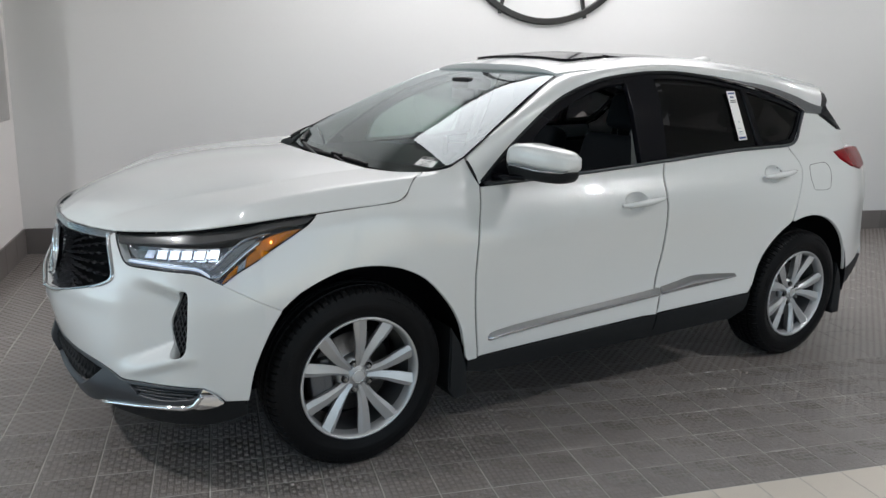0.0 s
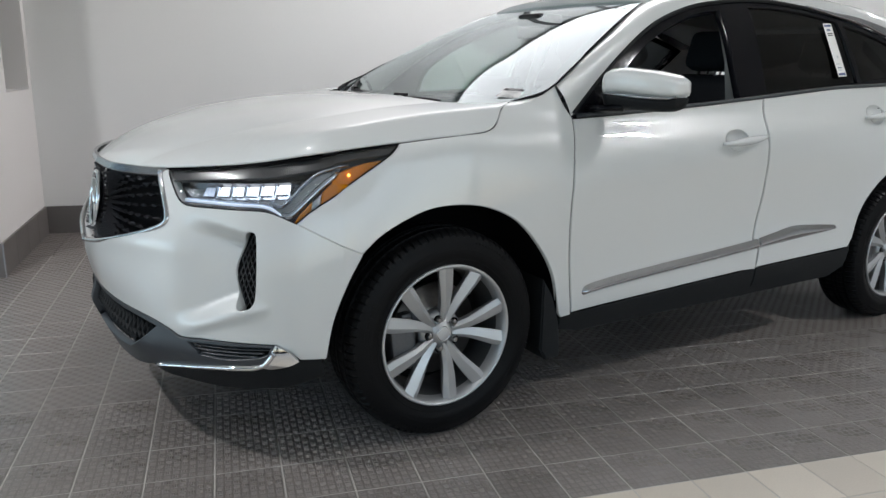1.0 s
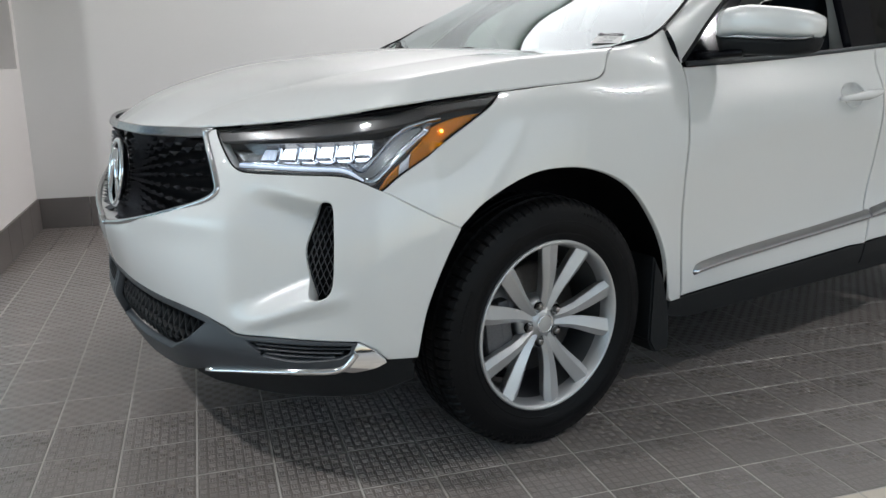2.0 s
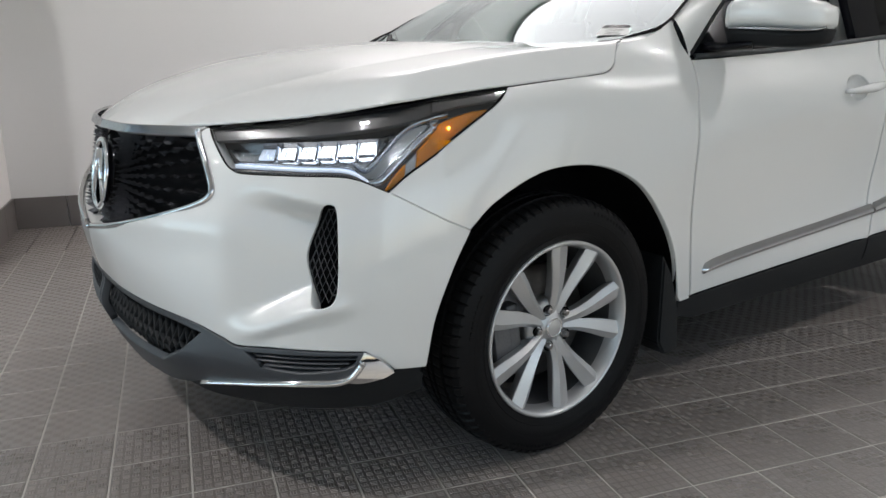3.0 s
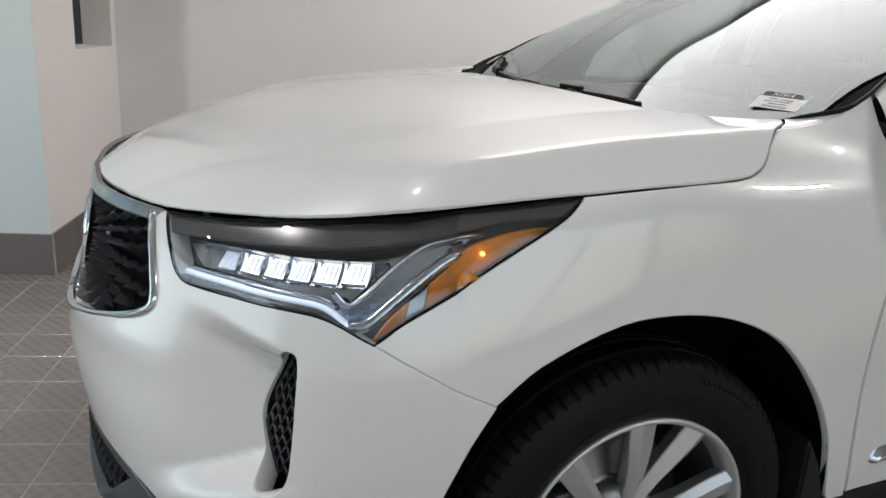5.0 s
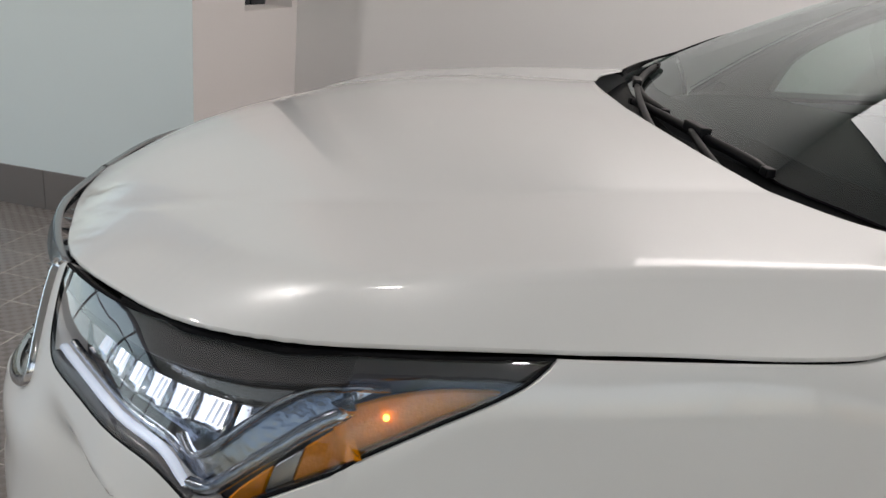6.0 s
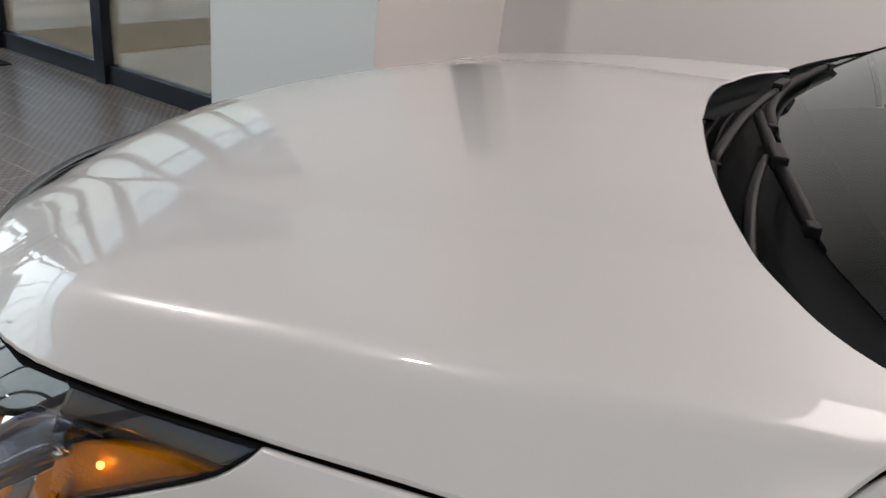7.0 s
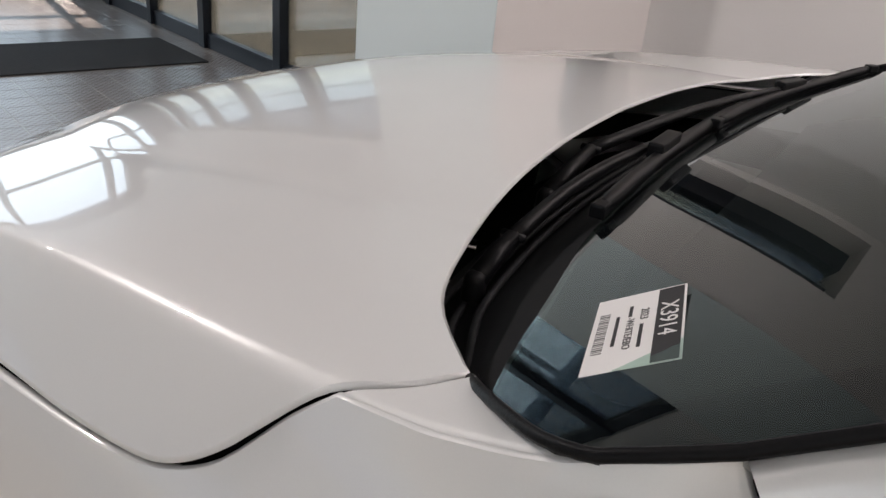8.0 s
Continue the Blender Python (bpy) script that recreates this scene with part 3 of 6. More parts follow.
def bend(pts, n=6, closed=False):
    """A smooth line through points (a point given as a 3-tuple with a last 0 stays a corner)."""
    p = [np.array(q[:2], float) for q in pts]
    hard = [len(q) > 2 for q in pts]
    out, k = [], len(p)
    for i in range(k if closed else k - 1):
        a, b = p[i], p[(i + 1) % k]
        pa = p[i - 1] if (i or closed) and not hard[i] else a - (b - a)
        j = (i + 1) % k
        pb = p[(i + 2) % k] if (i + 2 < k or closed) and not hard[j] else b + (b - a)
        for t in np.linspace(0, 1, n, endpoint=False):
            h = np.linalg.norm
            ma, mb = (b - pa) / 2, (pb - a) / 2
            lim = h(b - a) * 1.0
            ma, mb = [m * min(1, lim / max(h(m), 1e-9)) for m in (ma, mb)]
            out.append((2 * t ** 3 - 3 * t ** 2 + 1) * a + (t ** 3 - 2 * t ** 2 + t) * ma + (3 * t ** 2 - 2 * t ** 3) * b + (t ** 3 - t ** 2) * mb)
    if not closed:
        out.append(p[-1])
    return [tuple(q) for q in out]


def dense(pts, step):
    out = []
    for a, b in zip(pts, pts[1:] + pts[:1]):
        n = max(1, int(math.ceil(math.hypot(b[0] - a[0], b[1] - a[1]) / step)))
        out += [(a[0] + (b[0] - a[0]) * i / n, a[1] + (b[1] - a[1]) * i / n) for i in range(n)]
    return out


def area2(pts):
    return sum(a[0] * b[1] - b[0] * a[1] for a, b in zip(pts, pts[1:] + pts[:1]))


def inside(p, poly):
    x, y, c = p[0], p[1], False
    for (x1, y1), (x2, y2) in zip(poly, poly[1:] + poly[:1]):
        if (y1 > y) != (y2 > y) and x < (x2 - x1) * (y - y1) / (y2 - y1) + x1:
            c = not c
    return c


def shrink(pts, d):
    """The outline drawn in by d on all sides."""
    if area2(pts) < 0:
        pts = pts[::-1]
    out = []
    for i, b in enumerate(pts):
        a, c = pts[i - 1], pts[(i + 1) % len(pts)]
        t = np.array(c) - np.array(a)
        t = t / max(np.linalg.norm(t), 1e-9)
        out.append((b[0] - t[1] * d, b[1] + t[0] * d))
    return out


def skin_normal(skin, a, b, outward):
    e = 0.004
    p, q, r, s = [np.array(skin(*c)) for c in ((a + e, b), (a - e, b), (a, b + e), (a, b - e))]
    n = np.cross(p - q, r - s)
    n = n / max(np.linalg.norm(n), 1e-9)
    return n if n @ np.array(outward) > 0 else -n


MID = np.array((1.2, 0.0, 0.6))
FLAT_SHADED = (DARK, RUBBER)


def panel(name, outline, skin, mat, parent, res=0.03, depth=0.016, gap=0.0039, sink=0.0, holes=(), sides=(1,), label="", edge=0.0025, lines=()):
    """A pressed panel with a rolled edge: the outline laid on the skin, drawn in by the gap; one for each side of the car."""
    if area2(outline) < 0:
        outline = outline[::-1]
    rim = shrink(dense(outline, res), gap) if gap else dense(outline, res)
    cut = [dense(h if area2(h) > 0 else h[::-1], res) for h in holes]
    loops = [rim] + cut
    pts, edges, n0 = [], [], 0
    for lp in loops:
        pts += lp
        edges += [(n0 + i, n0 + (i + 1) % len(lp)) for i in range(len(lp))]
        n0 += len(lp)
    for ln in lines:
        edges += [(n0 + i, n0 + i + 1) for i in range(len(ln) - 1)]
        pts += ln
        n0 += len(ln)
    xs, ys = [p[0] for p in rim], [p[1] for p in rim]
    border = np.array(pts)
    for gx in np.arange(min(xs) + res / 2, max(xs), res):
        for gy in np.arange(min(ys) + res / 2, max(ys), res):
            if inside((gx, gy), rim) and not any(inside((gx, gy), h) for h in cut):
                if np.min(np.sum((border - (gx, gy)) ** 2, axis=1)) > (0.55 * res) ** 2:
                    pts.append((gx, gy))
    vs, _, fs, *_ = geometry.delaunay_2d_cdt([Vector(p) for p in pts], edges, [], 0, 1e-7)
    tris = []
    for f in fs:
        c = sum((vs[i] for i in f), Vector((0, 0))) / len(f)
        if inside(c, rim) and not any(inside(c, h) for h in cut):
            tris.append(tuple(f))
    top, lean = [], []
    for v in vs:
        p = np.array(skin(v.x, v.y))
        nrm = skin_normal(skin, v.x, v.y, p - MID)
        lean.append(nrm)
        top.append(p - sink * nrm)
    verts = list(top)
    a, b, c = [top[i] for i in tris[len(tris) // 2]]
    if np.cross(b - a, c - a) @ ((a + b + c) / 3 - MID) < 0:
        tris = [t[::-1] for t in tris]
    faces = list(tris)
    if depth:
        for li, lp in enumerate(loops):
            base = len(verts)
            k = len(lp)
            for i, q in enumerate(lp):
                p = np.array(skin(*q))
                nrm = skin_normal(skin, *q, p - MID)
                p = p - sink * nrm
                t = np.array(lp[(i + 1) % k]) - np.array(lp[i - 1])
                t = t / max(np.linalg.norm(t), 1e-9)
                out = np.array((t[1], -t[0])) * (1 if li == 0 else -1)
                w = np.array(skin(q[0] + out[0] * edge, q[1] + out[1] * edge)) - sink * nrm
                verts += [p, w - nrm * edge * 0.8, w - nrm * depth]
            for i in range(k):
                j = (i + 1) % k
                for r in range(2):
                    f = (base + 3 * i + r, base + 3 * i + r + 1, base + 3 * j + r + 1, base + 3 * j + r)
                    faces.append(f)
    made = []
    for sd in sides:
        vv = [(p[0], -sd * p[1], p[2]) for p in verts]
        ff = faces if sd < 0 else [f[::-1] for f in faces]
        ob = part(name, mesh_of(name, vv, ff, mat, True), mat, parent, label)
        if depth:
            ob.data.polygons.foreach_set("use_smooth", [i < len(tris) for i in range(len(ob.data.polygons))])
        if mat not in FLAT_SHADED:
            turn = [(n[0], -sd * n[1], n[2]) for n in lean] + [(0, 0, 0)] * (len(verts) - len(lean))
            ob.data.normals_split_custom_set_from_vertices(turn)
        made.append(ob)
    return made[0]


def band(name, line, skin, mat, parent, width=0.01, proud=0.004, closed=False, sides=(1,), label="", seg=6, sink=0.0):
    """A moulding along a line on a skin: a low rounded bar."""
    made = None
    P, N = [], []
    for q in line:
        p = np.array(skin(*q[:2]))
        nrm = skin_normal(skin, q[0], q[1], p - MID)
        P.append(p - sink * nrm)
        N.append(nrm)
    k = len(P)
    verts, faces = [], []
    for i in range(k):
        a = P[i - 1] if (i or closed) else P[i]
        b = P[(i + 1) % k] if (i < k - 1 or closed) else P[i]
        t = (b - a) / max(np.linalg.norm(b - a), 1e-9)
        across = np.cross(N[i], t)
        wd = width[i] if isinstance(width, (list, tuple)) else width
        for j in range(seg + 1):
            g = math.pi * j / seg
            verts.append(P[i] + across * wd / 2 * math.cos(g) + N[i] * (proud * math.sin(g) - (0.004 if j in (0, seg) else 0)))
    for i in range(k if closed else k - 1):
        n = (i + 1) % k
        for j in range(seg):
            faces.append((i * (seg + 1) + j, i * (seg + 1) + j + 1, n * (seg + 1) + j + 1, n * (seg + 1) + j))
    if not closed:
        faces += [tuple(range(seg + 1)), tuple((k - 1) * (seg + 1) + j for j in range(seg, -1, -1))]
    for sd in sides:
        vv = [(p[0], -sd * p[1], p[2]) for p in verts]
        ob = part(name, mesh_of(name, vv, faces if sd < 0 else [f[::-1] for f in faces], mat, True), mat, parent, label)
        made = made or ob
    return made


def arc(cx, cz, r, a0, a1, n=20):
    return [(cx + r * math.cos(radians(a)), cz + r * math.sin(radians(a))) for a in np.linspace(a0, a1, n)]


def offset_skin(skin, d):
    def f(a, b):
        p = np.array(skin(a, b))
        return tuple(p - d * skin_normal(skin, a, b, p - MID))
    return f


# ---- the car ----
car = tagged(new("car"), "pearl white compact crossover car with alloy wheels, parked on brown tiles", "car")
BOTH = (1, -1)

# lines shared by neighbouring panels
ARCH_F = bend([(-0.318, 0.692), (-0.239, 0.750), (-0.091, 0.809), (0.043, 0.818), (0.166, 0.795), (0.278, 0.737), (0.391, 0.617), (0.447, 0.520), (0.473, 0.42)], 4)
SEAM_BUMPER = [(-0.533, 0.797), (-0.46, 0.762), (-0.389, 0.726), (-0.318, 0.692)]
HOOD_SIDE = [(q[0], q[2]) for q in HOOD_RIM[8:-2]]
LAMP_LOW = [(-0.533, 0.797), (-0.482, 0.832), (-0.381, 0.884), (-0.257, 0.954), (-0.195, 0.992), (-0.162, 1.022)]
DOOR_FRONT = [(0.572, 1.086), (0.548, 1.02), (0.522, 0.90), (0.513, 0.75), (0.525, 0.55), (0.547, 0.362)]
DOOR_MID = [(1.636, 1.152), (1.612, 1.06), (1.609, 1.0), (1.62, 0.94), (1.632, 0.80), (1.626, 0.70), (1.594, 0.55), (1.600, 0.525), (1.632, 0.493), (1.622, 0.40), (1.612, 0.318)]
DOOR_REAR = [(2.612, 1.206), (2.650, 1.16), (2.668, 1.115), (2.660, 1.05), (2.632, 0.93), (2.600, 0.808)]
ARCH_R = arc(2.762, 0.395, 0.432, 176, 10, 26)
arch_hit = ARCH_F[1:]

fender = [(-0.318, 0.692)] + arch_hit[0:] + [(0.485, 0.37), (0.50, 0.352), (0.547, 0.355)]
fender += bend(DOOR_FRONT, 4)[::-1] + bend([(0.572, 1.086), (0.545, 1.14), (0.508, 1.203)], 4)[1:]
fender += bend([(0.508, 1.203), (0.470, 1.187), (0.4475, 1.177), (0.426, 1.166), (0.402, 1.157), (0.37, 1.148), (0.34, 1.141), HOOD_SIDE[-1]], 4)[1:] + bend(HOOD_SIDE, 4)[::-1][1:] + bend(LAMP_LOW, 4)[::-1][1:] + bend(SEAM_BUMPER, 4)[1:-1]
panel("fender", fender, side_skin, PAINT, car, 0.022, gap=0.0042, sides=BOTH, label="white front wing over the wheel")


WING_TOP = ((0.275, 0.34, 0.37, 0.402, 0.426, 0.4475, 0.470, 0.508), (1.135, 1.141, 1.148, 1.157, 1.166, 1.177, 1.187, 1.203))


def ledge_skin(x, w):
    """The top of the wing between the windscreen and its shoulder, rounding over into the flank."""
    z = spline(*WING_TOP, x)
    edge_w = side_skin(x, z)[1]
    out, fall = w - edge_w, 0.02 / max(0.004, side_skin(x, z - 0.02)[1] - edge_w)
    return x, w, z - 0.05 * out - fall * (out + math.sqrt(out * out + 0.004 ** 2)) / 2


ledge = bend([(0.281, 0.822, 0), (0.312, 0.799), (0.341, 0.766, 0), (0.369, 0.790), (0.402, 0.812), (0.426, 0.822), (0.449, 0.826, 0)], 4)
ledge += [(x, side_skin(x, spline(*WING_TOP, x))[1] + 0.010) for x in np.linspace(0.452, 0.279, 24)]
panel("fender_top", ledge, ledge_skin, PAINT, car, 0.006, 0.0, 0.0, sink=-0.0003, sides=BOTH, label="flat top of the white wing beside the windscreen")

sill_top = [(0.547, 0.362), (1.03, 0.384), (1.612, 0.408), (2.30, 0.428)]
front_door = bend(DOOR_FRONT, 4) + bend(sill_top[:3], 6)[1:-1] + [(1.612, 0.40)] + bend(DOOR_MID[:-2], 4)[::-1] + bend([(1.636, 1.152), (1.1, 1.114), (0.80, 1.097), (0.572, 1.086)], 6)[1:-1]
def cup_line(x, z):
    return bend([(x - 0.080, z - 0.002), (x - 0.02, z - 0.046), (x + 0.045, z - 0.036), (x + 0.072, z + 0.004), (x + 0.03, z + 0.040), (x - 0.045, z + 0.036)], 4, True)


CUP_F, CUP_R = cup_line(1.412, 0.984), cup_line(2.425, 1.072)
door_f = panel("front_door", front_door, side_skin, PAINT, car, 0.030, gap=0.0066, holes=(CUP_F,), lines=([(x, SHOULDER(x)) for x in np.linspace(0.56, 1.32, 30)],), sides=BOTH, label="white front door")
arch_r1 = [p for p in ARCH_R if p[0] < 2.60]
rear_door = bend(DOOR_MID[:-2], 4) + [(1.614, 0.408)] + bend(sill_top[2:], 6)[1:] + [(2.332, 0.47)] + arch_r1[2:] + bend(DOOR_REAR, 4)[::-1] + bend([(2.612, 1.206), (2.15, 1.19), (1.636, 1.152)], 6)[1:-1]
door_r = panel("rear_door", rear_door, side_skin, PAINT, car, 0.030, gap=0.0066, holes=(CUP_R,), lines=([(x, SHOULDER(x)) for x in np.linspace(1.65, 2.33, 26)],), sides=BOTH, label="white rear door")
arch_r2 = [p for p in ARCH_R if p[0] > 2.60]
quarter = [(2.600, 0.808)] + arch_r2 + [(3.205, 0.46), (3.42, 0.50), (3.55, 0.56), (3.60, 0.70), (3.62, 0.9), (3.60, 1.055)]
quarter += [(3.39, 1.048), (3.19, 1.085), (3.095, 1.123), (3.056, 1.164), (3.18, 1.172), (3.315, 1.185), (3.143, 1.29), (2.957, 1.375), (2.925, 1.40), (2.835, 1.40), (2.76, 1.32), (2.68, 1.235)] + bend(DOOR_REAR, 4)
panel("rear_quarter", quarter, side_skin, PAINT, car, 0.035, sides=BOTH, label="white rear quarter with fuel flap")

# near-black strips under the seams, painting the shade in the gaps
for line in (DOOR_FRONT, DOOR_MID, DOOR_REAR, SEAM_BUMPER, [(0.572, 1.086), (0.545, 1.14), (0.508, 1.204)]):
    band("seam_seal", bend(line, 4), side_skin, DARK, car, 0.014, 0.002, sides=BOTH, seg=3, sink=0.007)

# a near-black rod under the bonnet's rim darkens its gap like shade
for sd in BOTH:
    part("hood_seal", tube([(x, -sd * (w - 0.008), z - 0.010) for x, w, z in HOOD_RIM[4:]], 0.0042, 6), DARK, car, "", True)

# the dark sill under the doors
panel("sill_cladding", [(0.50, 0.352)] + [(x, z - 0.004) for x, z in bend(sill_top, 8)] + [(2.33, 0.47), (2.325, 0.41), (2.30, 0.33), (2.2, 0.285), (1.6, 0.275), (1.0, 0.275), (0.60, 0.275), (0.50, 0.30)], side_skin, BLACK_PLASTIC, car, 0.05, 0.05, sink=0.006, sides=BOTH, label="black sill cladding")

# hood, cowl, windscreen
left = bend([(q[0], q[1]) for q in HOOD_RIM], 4) + [(spline(*HOOD_REAR, w), w) for w in np.linspace(0.762, 0, 40)][1:]
hood_line = left + [(x, -w) for x, w in left[::-1][1:-1]]
creases = [[(x, sd * (spline(*CREASE, x) + d)) for x in np.linspace(-0.50, 0.245, 50)] for sd in BOTH for d in (-0.010, 0.0, 0.010)]
creases += [[(x, sd * (spline(FOLD_X, FOLD_W, x) + d)) for x in np.linspace(-0.80, 0.10, 60)] for sd in BOTH for d in (-0.016, 0.0, 0.016)]
panel("hood", hood_line, hood_skin, PAINT, car, 0.016, 0.005, 0.0045, lines=creases, label="white bonnet with raised middle and sharp side creases")
shield_half = [(0.258, 0.0), (0.261, 0.15), (0.272, 0.40), (0.312, 0.60), (0.332, 0.70), (0.348, 0.755), (0.372, 0.786), (0.402, 0.808), (0.426, 0.818), (0.4475, 0.822), (0.470, 0.818), (0.506, 0.809), (0.555, 0.794), (0.60, 0.779), (0.865, 0.675), (1.165, 0.545), (1.185, 0.50), (1.165, 0.3), (1.15, 0.0)]
shield_line = bend(shield_half[:-1], 3) + [(1.15, 0.0)]
shield_line = shield_line + [(x, -w) for x, w in shield_line[::-1][1:-1]]
shield = panel("windscreen", shield_line, shield_skin, SHIELD, car, 0.05, 0.0, 0.0, label="raked windscreen glass")
shield.visible_shadow = False
inner = shrink(shield_line, 0.055)
panel("windscreen_border", shield_line, shield_skin, GLOSS_BLACK, shield, 0.04, 0.0, 0.0, sink=0.004, holes=(inner,), label="black printed border")
GLASS_EDGE = [(0.336, 0.764, 1.138), (0.352, 0.780, 1.146), (0.369, 0.793, 1.152), (0.386, 0.805, 1.158), (0.402, 0.815, 1.163), (0.414, 0.821, 1.167), (0.426, 0.825, 1.171), (0.437, 0.8275, 1.175), (0.4475, 0.828, 1.179), (0.458, 0.826, 1.184), (0.470, 0.823, 1.189), (0.488, 0.819, 1.197), (0.506, 0.8135, 1.2045), (0.555, 0.799, 1.233), (0.60, 0.784, 1.258), (0.66, 0.758, 1.288), (0.85, 0.688, 1.386), (1.165, 0.551, 1.534)]
for sd in BOTH:
    trim = part("windscreen_moulding", tube([(x, -sd * (w - 0.001), z) for x, w, z in GLASS_EDGE], 0.0042, 8), RUBBER, car, "black moulding along the windscreen", True)
    lip_v = [p for x, w, z in GLASS_EDGE[:9] for p in ((x, -sd * (w - 0.001), z), (x, -sd * (w - 0.007), z - 0.016))]
    part("moulding_lip", mesh_of("moulding_lip", lip_v, [(2 * i, 2 * i + 1, 2 * i + 3, 2 * i + 2) for i in range(8)], RUBBER, True), RUBBER, trim)
cowl_half = [(0.08, 0.0), (0.09, 0.2), (0.115, 0.42), (0.16, 0.56), (0.225, 0.665), (0.30, 0.735), (0.355, 0.765), (0.385, 0.76), (0.345, 0.61), (0.297, 0.4), (0.262, 0.2), (0.245, 0.0)]
cowl_line = bend(cowl_half, 3)
cowl_line = cowl_line + [(x, -w) for x, w in cowl_line[::-1][1:-1]]
panel("cowl_panel", cowl_line, lambda x, w: (x, w, shield_skin(max(x, 0.0), w)[2] - 0.014 - 0.030 * (1 - ease(0.12, 0.26, x - 0.16 * w * w))), BLACK_PLASTIC, car, 0.035, 0.012, 0, label="black plastic cowl under the wipers")

# roof, with the open sunroof, and the rails that run down into the windscreen pillars
DITCH = [(1.178, 0.545), (1.35, 0.575), (1.6, 0.59), (2.0, 0.60), (2.5, 0.589), (3.0, 0.558), (3.20, 0.546)]
edge = bend(DITCH, 4)
front_edge = bend([(1.15, 0.0), (1.165, 0.3), (1.178, 0.545)], 5)[:-1]
roof_line = front_edge + edge + [(3.27, 0.48), (3.36, 0.35), (3.38, 0.0)]
roof_line = roof_line + [(x, -w) for x, w in roof_line[::-1][1:-1]]
hole = bend([(1.33, -0.38), (1.33, 0.38), (1.38, 0.42), (2.05, 0.42), (2.1, 0.38), (2.1, -0.38), (2.05, -0.42), (1.38, -0.42)], 2, True)
panel("roof", roof_line, roof_skin, PAINT, car, 0.05, 0.03, holes=(hole,), label="white roof panel")
for x0, x1, lift in ((1.34, 1.60, 0.012), (1.70, 2.09, 0.0)):
    pane = bend([(x0, -0.37), (x0, 0.37), (x0 + 0.04, 0.41), (x1 - 0.03, 0.41), (x1, 0.38), (x1, -0.38), (x1 - 0.03, -0.41), (x0 + 0.04, -0.41)], 2, True)
    panel("sunroof_glass", pane, roof_skin, GLOSS_BLACK, car, 0.06, 0.014, 0, sink=-lift, label="black glass sunroof panel")
well = bend([(1.32, -0.39), (1.32, 0.39), (1.38, 0.43), (2.05, 0.43), (2.11, 0.39), (2.11, -0.39), (2.05, -0.43), (1.38, -0.43)], 2, True)
panel("sunroof_well", well, roof_skin, DARK, car, 0.08, 0.0, 0, sink=0.05, label="dark sunroof well")

RAIL_OUT = [(0.576, 1.090), (0.745, 1.229), (0.919, 1.350), (1.107, 1.450), (1.335, 1.522), (1.525, 1.553), (1.702, 1.570), (1.90, 1.572), (2.279, 1.541), (2.50, 1.521), (2.73, 1.475), (2.877, 1.433), (3.005, 1.411)]
RAIL_IN = [(0.508, 0.812, 1.204), (0.61, 0.778, 1.260), (0.85, 0.690, 1.385), (1.165, 0.553, 1.533), (1.35, 0.583, 1.565), (1.525, 0.592, 1.585), (1.702, 0.600, 1.600), (1.90, 0.606, 1.605), (2.279, 0.600, 1.603), (2.54, 0.590, 1.589), (2.80, 0.574, 1.566), (3.02, 0.559, 1.543), (3.20, 0.548, 1.524)]


def pillar_strip(sd):
    a = bend([(i, q[0]) for i, q in enumerate(RAIL_OUT)], 5), bend([(i, q[1]) for i, q in enumerate(RAIL_OUT)], 5)
    b = [bend([(i, q[k]) for i, q in enumerate(RAIL_IN)], 5) for k in range(3)]
    verts, faces, n = [], [], 7
    for i in range(len(a[0])):
        o = np.array(house_skin(a[0][i][1], a[1][i][1]))
        q = np.array((b[0][i][1], b[1][i][1], b[2][i][1]))
        for j in range(n):
            t = j / (n - 1)
            p = o + (q - o) * t + np.array((0, 0.6, 0.8)) * (0.010 + 0.020 * ease(0.51, 0.80, q[0])) * math.sin(math.pi * t) ** 0.9
            verts.append((p[0], -sd * p[1], p[2]))
        verts.append((q[0], -sd * (q[1] - 0.01), q[2] - 0.03))
    for i in range(len(a[0]) - 1):
        for j in range(n):
            f = (i * (n + 1) + j, i * (n + 1) + j + 1, (i + 1) * (n + 1) + j + 1, (i + 1) * (n + 1) + j)
            faces.append(f if sd < 0 else f[::-1])
    return part("roof_rail", mesh_of("roof_rail", verts, faces, PAINT, True), PAINT, car, "white roof rail and windscreen pillar")


for sd in BOTH:
    pillar_strip(sd)

# side windows: a black surround with the panes set in it
dlo = bend([(0.577, 1.090, 0), (0.745, 1.227), (0.919, 1.348), (1.107, 1.448), (1.335, 1.520), (1.525, 1.551), (1.702, 1.569), (1.90, 1.570), (2.279, 1.534), (2.622, 1.462), (2.83, 1.40, 0), (2.76, 1.32), (2.68, 1.238, 0)], 4)
dlo += [(2.68, 1.238), (2.612, 1.210), (2.155, 1.194), (1.636, 1.156), (1.1, 1.118), (0.8, 1.101)]
pane_f = bend([(0.835, 1.118, 0), (0.86, 1.235), (0.96, 1.325), (1.1, 1.404), (1.325, 1.492), (1.508, 1.524, 0), (1.492, 1.148, 0)], 4) + [(1.492, 1.148)]
pane_r = bend([(1.668, 1.172, 0), (1.70, 1.545, 0), (1.88, 1.548), (2.1, 1.533), (2.318, 1.502, 0), (2.356, 1.218, 0)], 4) + [(2.356, 1.218)]
pane_q = bend([(2.392, 1.222, 0), (2.352, 1.492, 0), (2.58, 1.444), (2.78, 1.388, 0), (2.71, 1.30), (2.64, 1.245, 0)], 4) + [(2.64, 1.245)]
